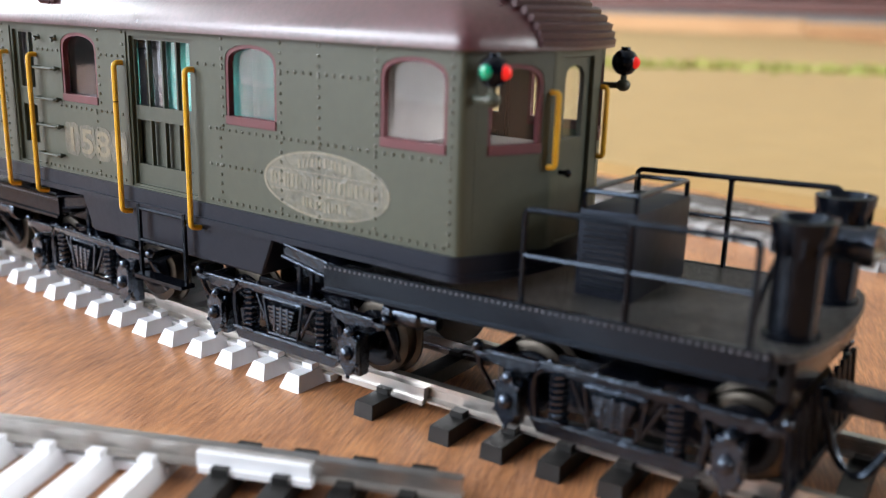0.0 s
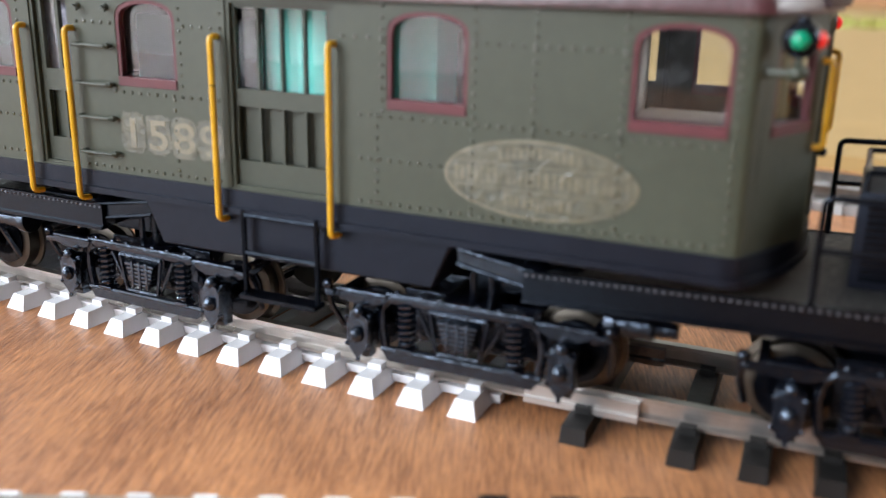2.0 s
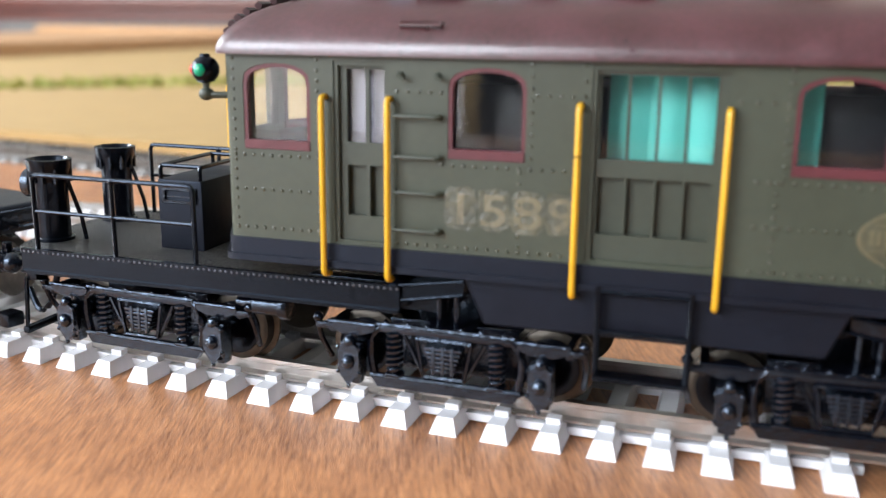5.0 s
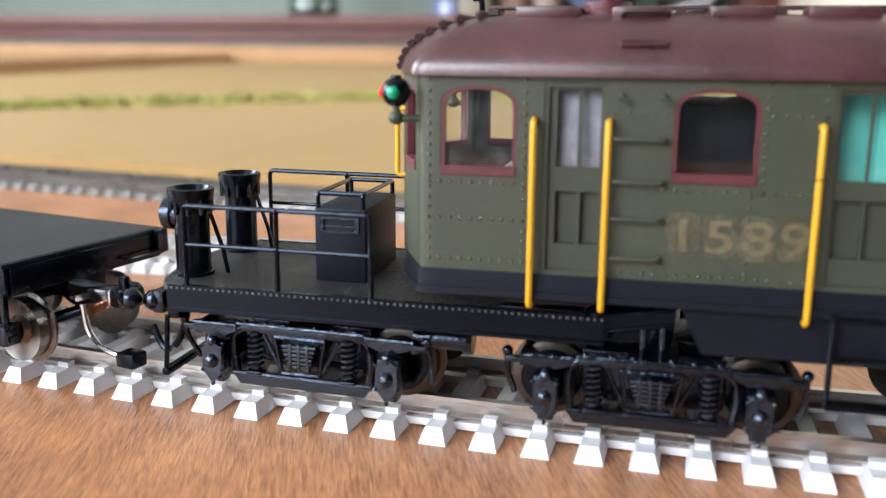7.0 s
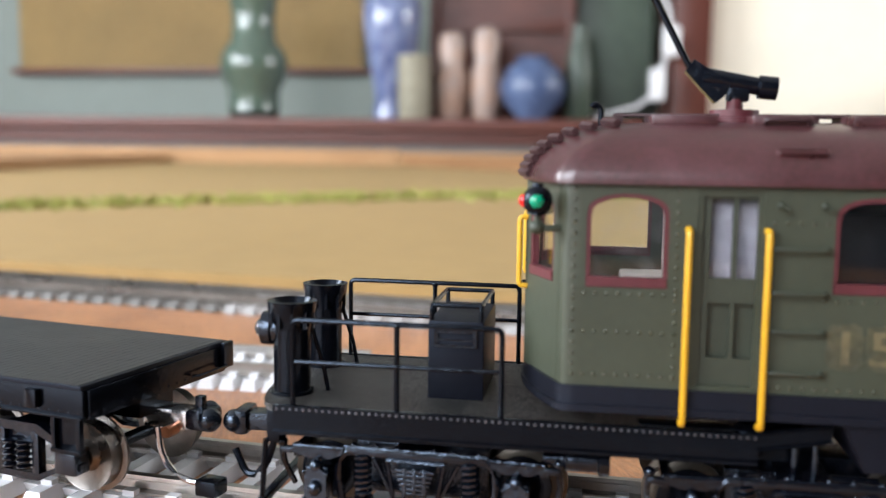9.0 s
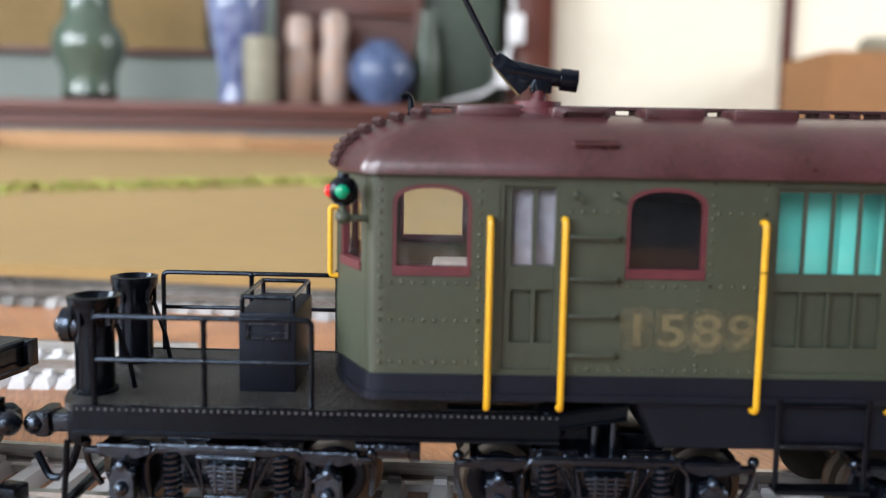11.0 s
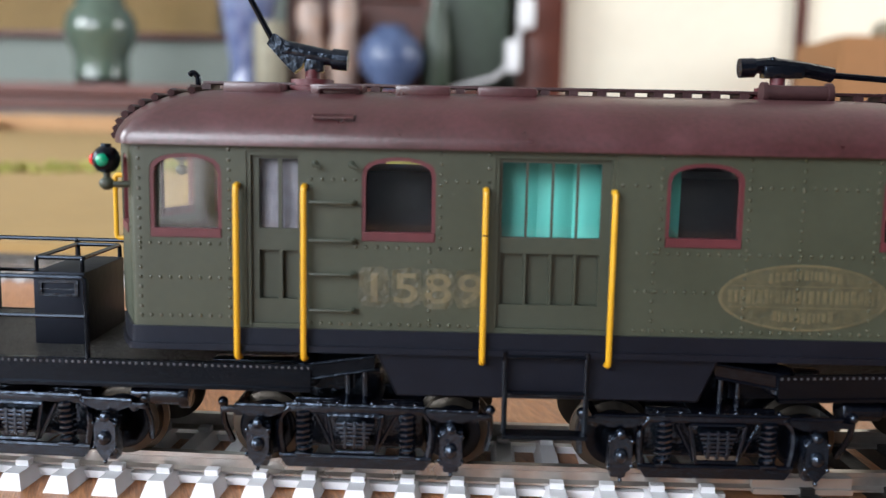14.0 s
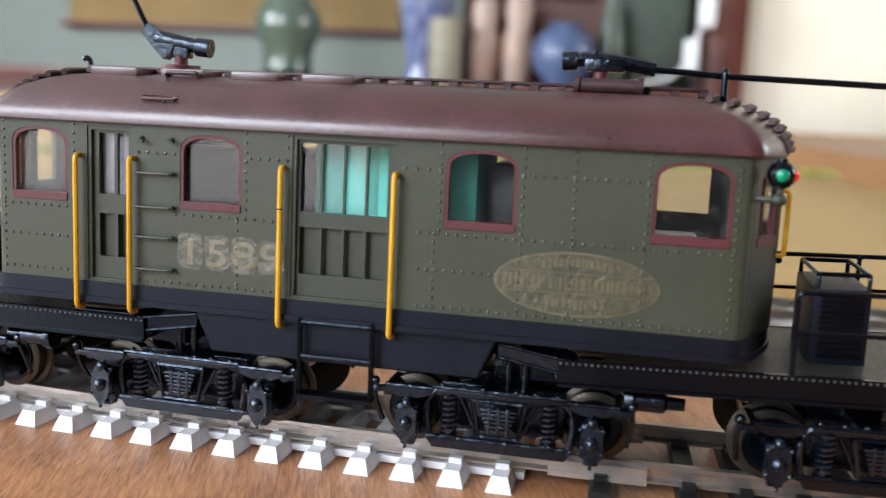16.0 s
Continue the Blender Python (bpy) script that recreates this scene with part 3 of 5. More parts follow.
def slab_door(m, d, panes, panels, pz, qz, pane_mat, name):
    x0, x1, z0, z1 = d
    dm = m @ Matrix.Translation((0, 0, -0.0006))
    holes = [(a, b, *pz) for a, b in panes] + [(a, b, *qz) for a, b in panels]
    dr = part(name, rect_plate(x0 + 0.0004, x1 - 0.0004, z0, z1 - 0.0004, holes, 0.0006, dm), OLIVE_D, loco, "recessed olive panelled door")
    part("door_frame", ring(rect(x0, x1, z0 - 0.0001, z1), rect(x0 + 0.0005, x1 - 0.0005, z0 + 0.0003, z1 - 0.0005), (-0.0006, 0.0002), m), OLIVE, dr)
    for a, b in panels:
        part("panel", prism(bmesh.new(), rect(a - 0.0002, b + 0.0002, qz[0] - 0.0002, qz[1] + 0.0002), (-0.0009, -0.0006), dm), OLIVE_D, dr)
    for a, b in panes:
        ob = part("pane", prism(bmesh.new(), rect(a - 0.0002, b + 0.0002, pz[0] - 0.0002, pz[1] + 0.0002), (-0.0006, -0.00045), dm), pane_mat, dr)
        ob.visible_shadow = False


P1 = [(-0.0353, -0.0330), (-0.0325, -0.0303)]
P2 = [(-0.0059, -0.0031), (-0.0028, 0.0), (0.0003, 0.0030), (0.0033, 0.0060)]
for m, near in ((SIDE, True), (BACK, False)):
    holes = [arched(a, b, WZ0, WZ1, 0.0022) for a, b in WINS] + [rect(*DOOR1), rect(*DOOR2)]
    wl = part("side_wall", holed(rect(-0.0489, 0.0489, ZB - 0.0002, ZE + 0.001), holes, 0.0008, m), OLIVE, loco, "riveted olive green side wall")
    for k, (a, b) in enumerate(WINS):
        window(m, a, b, WZ0, WZ1, pane=GLASS_C if k in (0, 3) else GLASS)
    slab_door(m, DOOR1, P1, P1, (0.0374, 0.0458), (0.0287, 0.0347), GLASS_D, "side_door")
    slab_door(m, DOOR2, P2, P2, (0.0369, 0.0459), (0.0286, 0.0349), GLASS, "baggage_door")
    bm = bmesh.new()
    for x0, x1 in ((-0.0497, -0.0388), ):
        rivet_line(bm, m, (x0, 0.0264), (x0, 0.0468))
        rivet_line(bm, m, (x1, 0.0264), (x1, 0.0468))
        for z in (0.0265, 0.0312, 0.0354):
            rivet_line(bm, m, (x0, z), (x1, z))
    rivet_line(bm, m, (-0.0289, 0.0435), (-0.0236, 0.0435))
    rivet_line(bm, m, (-0.0289, 0.0259), (-0.0084, 0.0259))
    rivet_line(bm, m, (-0.0235, 0.0354), (-0.0082, 0.0354))
    rivet_line(bm, m, (-0.0133, 0.0354), (-0.0133, 0.0468))
    rivet_line(bm, m, (-0.0145, 0.0265), (-0.0145, 0.035))
    rivet_line(bm, m, (-0.0127, 0.0435), (-0.0075, 0.0435))
    rivet_line(bm, m, (-0.0075, 0.0435), (-0.0075, 0.0468))
    rivet_line(bm, m, (0.0084, 0.0435), (0.0131, 0.0435))
    rivet_line(bm, m, (0.0131, 0.0359), (0.0131, 0.0468))
    rivet_line(bm, m, (0.0236, 0.0265), (0.0236, 0.0468))
    rivet_line(bm, m, (0.0300, 0.0265), (0.0300, 0.0468))
    rivet_line(bm, m, (0.0388, 0.0265), (0.0388, 0.0468))
    rivet_line(bm, m, (0.0236, 0.0435), (0.0388, 0.0435))
    rivet_line(bm, m, (0.0105, 0.0354), (0.0388, 0.0354))
    rivet_line(bm, m, (0.0125, 0.0259), (0.0125, 0.0354))
    rivet_line(bm, m, (0.0105, 0.0307), (0.0200, 0.0307))
    rivet_line(bm, m, (0.0105, 0.0259), (0.0486, 0.0259))
    rivet_line(bm, m, (0.0388, 0.0354), (0.0492, 0.0354))
    rivet_line(bm, m, (0.0493, 0.0264), (0.0493, 0.0468))
    tagged(part("rivets", bm, RIVET, wl), kind="stuff")

# rounded corner posts and the three-sided cab ends
for s in (-1, 1):
    for sy in (-1, 1):
        outer = [(0.0488, 0.016), (0.0501, 0.016), (0.0504, 0.01592), (0.0507, 0.01572), (0.0509, 0.0154), (0.0514, 0.0143)]
        inner = [(0.0507, 0.0142), (0.0503, 0.0148), (0.0499, 0.0151), (0.0488, 0.0152)]
        bm = prism(bmesh.new(), [(s * x, sy * y) for x, y in outer + inner], (ZB - 0.0002, ZE + 0.001))
        part("corner_post", bm, OLIVE, loco)
        a, b = Vector((s * 0.0511, sy * 0.0141, 0)), Vector((s * 0.0551, sy * 0.0054, 0))
        u = (b - a).normalized() * (1 if s * sy < 0 else -1)
        mid = (a + b) / 2
        nrm = u.cross(Vector((0, 0, 1)))
        h = (b - a).length / 2
        fm = plane_at(mid, u, nrm)
        hole = arched(-0.0035, 0.0035, WZ0, 0.0459, 0.002)
        part("end_wall", holed(rect(-h - 0.0002, h + 0.0002, ZB - 0.0002, ZE + 0.001), [hole], 0.0008, fm), OLIVE, loco)
        window(fm, -0.0035, 0.0035, WZ0, 0.0459, 0.002)
    cm = plane_at((s * 0.0551, 0, 0), (0, s, 0), (s, 0, 0))
    part("end_wall", holed(rect(-0.0056, 0.0056, ZB - 0.0002, ZE + 0.001), [rect(-0.0036, 0.0036, ZB + 0.0002, 0.0465)], 0.0008, cm), OLIVE, loco)
    dm = cm @ Matrix.Translation((0, 0, -0.0004))
    dr = part("end_door", holed(rect(-0.0035, 0.0035, ZB, 0.0464), [arched(-0.0022, 0.0022, 0.0372, 0.0455, 0.0016)], 0.0006, dm), OLIVE_D, loco)
    ob = part("pane", prism(bmesh.new(), arched(-0.0024, 0.0024, 0.037, 0.0457, 0.0016), (-0.0005, -0.0004), dm), GLASS, dr)
    ob.visible_shadow = False
    bm = cyl(bmesh.new(), cm @ Vector((-0.0026, 0.0335, 0)), cm @ Vector((-0.0026, 0.0335, 0.0009)), 0.0003)
    ball(bm, cm @ Vector((-0.0026, 0.0335, 0.0011)), 0.0005, 10)
    part("door_knob", bm, BLACK, dr)
    for y in (-0.0058, 0.0058):
        x = s * 0.0551
        bm = tube(bmesh.new(), bent([(x + s * 0.0002, y, 0.0345), (x + s * 0.0012, y, 0.0345), (x + s * 0.0012, y, 0.0428), (x + s * 0.0002, y, 0.0428)], 0.0005), 0.00032)
        part("end_handrail", bm, YELLOW, loco, "yellow wire handrail")
    # marker lamps at the corners
    for sy in (-1, 1):
        c = Vector((s * 0.0538, sy * 0.0152, 0.0453))
        ml = part("marker_lamp", ball(cyl(bmesh.new(), c - Vector((0, 0, 0.0014)), c + Vector((0, 0, 0.0019)), 0.0011, 14, 0.0006), c, 0.0017, 18), BLACK, loco, "round black marker lamp")
        bm = ball(bmesh.new(), c + Vector((0, sy * 0.00095, 0)), 0.00095, 14)
        part("green_lens", bm, GREEN_L, ml, "green glass lens")
        bm = ball(bmesh.new(), c + Vector((s * 0.0013, 0, 0)), 0.0008, 14)
        part("red_lens", bm, RED_L, ml, "red glass lens")
        bm = ball(bmesh.new(), c - Vector((0, 0, 0.0029)), 0.00095, 14, 0.85)
        tube(bm, [c - Vector((0, 0, 0.0029)), c - Vector((s * 0.0012, 0, 0.003)), Vector((s * 0.051, sy * 0.0146, 0.0423))], 0.0004)
        cyl(bm, c - Vector((0, 0, 0.0026)), c - Vector((0, 0, 0.001)), 0.0004)
        part("bracket", bm, OLIVE_D, ml)

# floor band, underbody, roof
bm = prism(bmesh.new(), plan(-0.0003), (0.0231, ZB - 0.00005))
prism(bm, plan(-0.0006), (0.0223, 0.0231))
part("floor_band", bm, BAND, loco, "charcoal band along the cab's foot")
bm = prism(bmesh.new(), [(-0.0210, 0.0224), (-0.0184, 0.0167), (0.0190, 0.0167), (0.0214, 0.0224)], (-0.0154, 0.0154), Matrix(((1, 0, 0, 0), (0, 0, 1, 0), (0, 1, 0, 0), (0, 0, 0, 1))))
bmesh.ops.bevel(bm, geom=list(bm.edges), offset=0.00025, segments=1, affect="EDGES")
part("equipment_box", bm, BAND, loco, "charcoal tapered underfloor box")
bm = bmesh.new()
rings = []
for d, z in ((-0.0002, 0.0473), (-0.0009, 0.0473), (-0.0009, 0.0480), (-0.0006, 0.0489), (0.0001, 0.0500), (0.0012, 0.0511), (0.0027, 0.0521), (0.0047, 0.0530), (0.0072, 0.0537), (0.0104, 0.0541), (0.0138, 0.0543)):
    rings.append([bm.verts.new((x, y, z)) for x, y in plan(d)])
for a, b in zip(rings, rings[1:]):
    for k in range(len(a)):
        bm.faces.new((a[k], a[(k + 1) % len(a)], b[(k + 1) % len(b)], b[k]))
bm.faces.new(rings[-1])
roof = part("roof", bm, MAROON, loco, "glossy maroon rounded roof")


def roof_z(x, y=0.0):
    """Height of the roof's skin, about."""
    d = min(0.0555 - abs(x), (0.0165 - abs(y)) * 0.9)
    prof = [(-0.0009, 0.0480), (-0.0006, 0.0489), (0.0001, 0.0500), (0.0012, 0.0511), (0.0027, 0.0521), (0.0047, 0.0530), (0.0072, 0.0537), (0.0104, 0.0541), (0.0138, 0.0543)]
    return float(np.interp(d, [p[0] for p in prof], [p[1] for p in prof]))


for x0, x1 in ((-0.0414, -0.0340), (-0.0303, -0.0236), (-0.0195, -0.0125), (-0.0090, -0.0015)):
    part("hatch", box(bmesh.new(), x0, x1, -0.0078, -0.0020, 0.0537, 0.0550, 0.0003), MAROON, roof)
for y in (-0.0012, 0.0012):
    part("running_board", box(bmesh.new(), -0.0455, 0.0455, y - 0.0009, y + 0.0009, 0.0549, 0.0553, 0.0001), MAROON_D, roof)
for k in range(25):
    x = -0.0450 + 0.00375 * k
    part("cleat", box(bmesh.new(), x - 0.0006, x + 0.0006, -0.0024, 0.0024, 0.0542, 0.0549), MAROON_D, roof)
for s in (-1, 1):
    prof = [(-0.0009, 0.0478), (-0.0007, 0.0486), (-0.0003, 0.0495), (0.0004, 0.0504), (0.0013, 0.0512), (0.0026, 0.0520), (0.0043, 0.0528), (0.0064, 0.0535), (0.0090, 0.0540)]
    for d, z in prof:
        pts = [(s * (0.0514 + 0.0041 * (1 - (y / 0.0143) ** 2) - d + 0.0002), y, z + 0.0003 - 0.04 * max(0, d) * (y / 0.0085) ** 2) for y in [-0.0085 + 0.0017 * k for k in range(11)]]
        part("end_slat", tube(bmesh.new(), pts, 0.00052, 5), MAROON_D, roof)
bm = box(bmesh.new(), -0.0290, -0.0236, -0.0158, -0.0138, 0.0504, 0.0512, 0.0003)
bmesh.ops.translate(bm, verts=[v for v in bm.verts if v.co.y < -0.0150 and (v.co.x < -0.0287 or v.co.x > -0.0239)], vec=(0, 0.0006, 0))
part("rain_ledge", bm, MAROON, roof)
bm = tube(bmesh.new(), bent([(-0.029, -0.0078, 0.0536), (-0.029, -0.0086, 0.0545), (-0.0242, -0.0086, 0.0545), (-0.0242, -0.0078, 0.0536)], 0.0004), 0.0003)
part("grab_iron", bm, MAROON_D, roof)
bm = tube(bmesh.new(), bent([(-0.047, 0.001, 0.0537), (-0.047, 0.001, 0.0560), (-0.0478, 0.001, 0.0566), (-0.0482, 0.001, 0.0561)], 0.0004), 0.0004)
part("pole_hook", bm, BLACK, roof)
bm = tube(bmesh.new(), bent([(0.0475, -0.001, 0.0537), (0.0475, -0.001, 0.0578), (0.0475, 0.001, 0.0578), (0.0475, 0.001, 0.0566)], 0.0005), 0.00045)
part("pole_hook", bm, BLACK, roof)
for x in (-0.0312, 0.0312):
    bm = lathe(bmesh.new(), (x, 0, 0.0541), [(0.0036, 0), (0.0036, 0.0008), (0.0029, 0.0009), (0.0029, 0.0017), (0.0010, 0.0018), (0.0010, 0.0030)], 20)
    part("pole_base", bm, FRAME, roof, "red trolley pole base")
bm = cyl(bmesh.new(), (0.0285, -0.0035, 0.0551), (0.0365, -0.0035, 0.0551), 0.0010)
cyl(bm, (0.0280, -0.0035, 0.0551), (0.0287, -0.0035, 0.0551), 0.0014)
cyl(bm, (0.0364, -0.0035, 0.0551), (0.0371, -0.0035, 0.0551), 0.0014)
part("resistor_tube", bm, MAROON_D, roof)
# raised trolley pole
pole = part("trolley_pole", tube(bmesh.new(), [(-0.0362, 0, 0.0602), (-0.040, 0, 0.0672), (-0.050, 0, 0.0860), (-0.066, 0, 0.1160), (-0.092, 0, 0.1650)], 0.00042), BLACK, loco, "thin black raised trolley pole")
bm = cyl(bmesh.new(), (-0.0350, 0, 0.0597), (-0.0275, 0, 0.0585), 0.0013, 16, 0.0010)
cyl(bm, (-0.0285, 0, 0.0586), (-0.0264, 0, 0.0584), 0.0014, 16)
prism(bm, [(-0.0372, 0.0604), (-0.0350, 0.0580), (-0.0336, 0.0566), (-0.0326, 0.0574), (-0.0318, 0.0588), (-0.0346, 0.0608), (-0.0362, 0.0618)], (-0.0011, 0.0011), Matrix(((1, 0, 0, 0), (0, 0, 1, 0), (0, 1, 0, 0), (0, 0, 0, 1))))
box(bm, -0.0322, -0.0296, -0.0009, 0.0009, 0.0568, 0.0588, 0.0003)
part("pole_head", bm, GLOSS, pole)
pole = part("trolley_pole", tube(bmesh.new(), [(0.0380, 0, 0.0577), (0.0475, 0, 0.0571), (0.0675, 0, 0.0566), (0.0980, 0, 0.0548)], 0.00042), BLACK, loco, "thin black lowered trolley pole")
bm = tube(bmesh.new(), bent([(0.0262, 0, 0.0584), (0.0300, 0, 0.0589), (0.0345, 0, 0.0584), (0.0385, 0, 0.0577)], 0.001), 0.0010)
cyl(bm, (0.0260, 0, 0.0584), (0.0280, 0, 0.0585), 0.0013)
box(bm, 0.0290, 0.0345, -0.0012, 0.0012, 0.0571, 0.0588, 0.0004)
cyl(bm, (0.0304, 0, 0.0589), (0.0304, 0, 0.0599), 0.0004)
part("pole_head", bm, GLOSS, pole)

# handrails, ladder rungs, side step
for y, m in ((-0.016, 1), (0.016, -1)):
    o = -0.0013 * m
    for x in (-0.0377, -0.0296, -0.0079, 0.0074):
        bm = tube(bmesh.new(), bent([(x, y + 0.0003 * m, 0.0426), (x, y + o, 0.0427), (x, y + o, 0.0216), (x, y + 0.0003 * m, 0.0214)], 0.0007), 0.00037)
        hr = part("handrail", bm, YELLOW, loco, "yellow wire handrail")
        if x == -0.0079:
            part("joint", cyl(bmesh.new(), (x, y + o, 0.0372), (x, y + o, 0.03735), 0.00039, 10), BLACK, hr)
    for z in (0.0408, 0.0362, 0.0321, 0.0277):
        bm = tube(bmesh.new(), bent([(-0.0290, y + 0.0003 * m, z), (-0.0290, y + o * 0.8, z), (-0.0237, y + o * 0.8, z), (-0.0237, y + 0.0003 * m, z)], 0.0004), 0.00022)
        ball(bm, (-0.0237, y + o * 0.5, z), 0.0004, 8)
        part("ladder_rung", bm, OLIVE_D, loco)
    for x in (-0.0284, -0.0240):
        bm = ball(tube(bmesh.new(), [(x, y, 0.0453), (x, y + o * 0.7, 0.0453), (x + 0.0007, y + o * 0.7, 0.0449)], 0.0002), (x, y, 0.0453), 0.00045, 8)
        part("eye_bolt", bm, OLIVE_D, loco)
    bm = bmesh.new()
    for x in (-0.0050, 0.0050):
        tube(bm, [(x, y + o * 0.4, 0.0230), (x, y + o * 0.4, 0.0127)], 0.00036, 6)
    for z in (0.0224, 0.0178):
        tube(bm, [(-0.0050, y + o * 0.4, z), (0.0050, y + o * 0.4, z)], 0.0003, 6)
    box(bm, -0.0052, 0.0052, y + o * 0.4 - 0.0012, y + o * 0.4 + 0.0012, 0.0123, 0.0128)
    part("side_step", bm, BLACK, loco, "black wire step below the baggage door")

# interior seen through the glass
part("curtain_box", prism(bmesh.new(), [(-0.0057 + 0.0224 * k / 80, -0.0100 - 0.0006 * abs(math.sin(k * math.pi / 16))) for k in range(81)] + [(0.0167, 0.006), (-0.0057, 0.006)], (0.0256, 0.0468)), TURQ, loco, "turquoise pleated screen behind the baggage door")
for x in (-0.0375, 0.0340):
    bm = box(bmesh.new(), x - 0.0004, x + 0.0004, -0.0145, 0.0145, 0.0255, 0.0470)
    part("bulkhead", bm, LINING, loco)
part("door_blind", box(bmesh.new(), -0.0362, -0.0302, -0.0138, -0.0134, 0.0260, 0.0466), LILAC, loco)
# near-black boxes give the middle windows their shaded inside
part("interior_block", box(bmesh.new(), -0.0280, -0.0062, -0.0070, 0.0100, 0.0255, 0.0442, 0.0006), DARK_IN, loco)
part("interior_block", box(bmesh.new(), 0.0171, 0.0310, -0.0060, 0.0100, 0.0255, 0.0440, 0.0006), DARK_IN, loco)
for s in (-1, 1):
    part("control_desk", box(bmesh.new(), s * 0.0400 - 0.004, s * 0.0400 + 0.006, -0.0100, 0.0080, 0.0255, 0.0352, 0.0006), LINING, loco)


def ellipse(cx, cz, a, b, n=48):
    return [(cx + a * math.cos(2 * math.pi * k / n), cz + b * math.sin(2 * math.pi * k / n)) for k in range(n)]


# worn emblem: a faded oval with rows of plain bars
O = (0.0308, 0.0303)
bm = prism(bmesh.new(), ellipse(*O, 0.0103, 0.0041), (0.0004, 0.00043), SIDE)
em = part("emblem", bm, GHOST, loco, "worn gold oval emblem")
part("emblem_line", ring(ellipse(*O, 0.0103, 0.0041), ellipse(*O, 0.0099, 0.00382), (0.0004, 0.00047), SIDE), FADED, em)
for z, half in ((0.03165, 0.0092), (0.02905, 0.0090)):
    part("emblem_line", prism(bmesh.new(), rect(O[0] - half, O[0] + half, z, z + 0.0001), (0.0004, 0.00046), SIDE), FADED, em)
rb = random.Random(11)
for z, x0, x1, tall, arch in ((0.0326, 0.0265, 0.0352, 0.0012, 0.0005), (0.0304, 0.0217, 0.0400, 0.0018, 0.0), (0.0281, 0.0272, 0.0346, 0.0013, -0.0003)):
    x = x0
    while x < x1:
        w = rb.uniform(0.00025, 0.0006)
        dz = arch * math.sin((x - x0) / (x1 - x0) * math.pi)
        h = tall * rb.uniform(0.8, 1.05)
        part("emblem_bar", prism(bmesh.new(), rect(x, x + w, z - h / 2 + dz, z + h / 2 + dz), (0.0004, 0.00047), SIDE), FADED, em)
        x += w + rb.uniform(0.0002, 0.0004)


def text_bm(word, size, m):
    cu = bpy.data.curves.new("word", "FONT")
    cu.body, cu.size, cu.extrude, cu.align_x, cu.offset = word, size * 1000, 0.02, "CENTER", 0.05
    ob = bpy.data.objects.new("word", cu)
    me = bpy.data.meshes.new_from_object(ob)
    bm = bmesh.new()
    bm.from_mesh(me)
    bpy.data.objects.remove(ob)
    bpy.data.meshes.remove(me)
    bmesh.ops.transform(bm, matrix=m @ Matrix.Scale(0.001, 4), verts=bm.verts)
    return bm


for k, ch in enumerate("1589"):
    x = -0.0212 + 0.0039 * k
    fl = part("decal", prism(bmesh.new(), [(x + 0.0019 * math.copysign(abs(math.cos(a)) ** 0.4, math.cos(a)) * rb.uniform(0.9, 1.08), 0.0305 + 0.0025 * math.copysign(abs(math.sin(a)) ** 0.4, math.sin(a)) * rb.uniform(0.85, 1.05)) for a in [2 * math.pi * (j + 0.5) / 28 for j in range(28)]], (0.0004, 0.00043 + 0.00001 * k), SIDE), GHOST, loco)
    part("digit", text_bm(ch, 0.0052, SIDE @ Matrix.Translation((x, 0.0287, 0.00046)) @ Matrix.Diagonal((1.35, 1, 1, 1))), GOLD, fl)


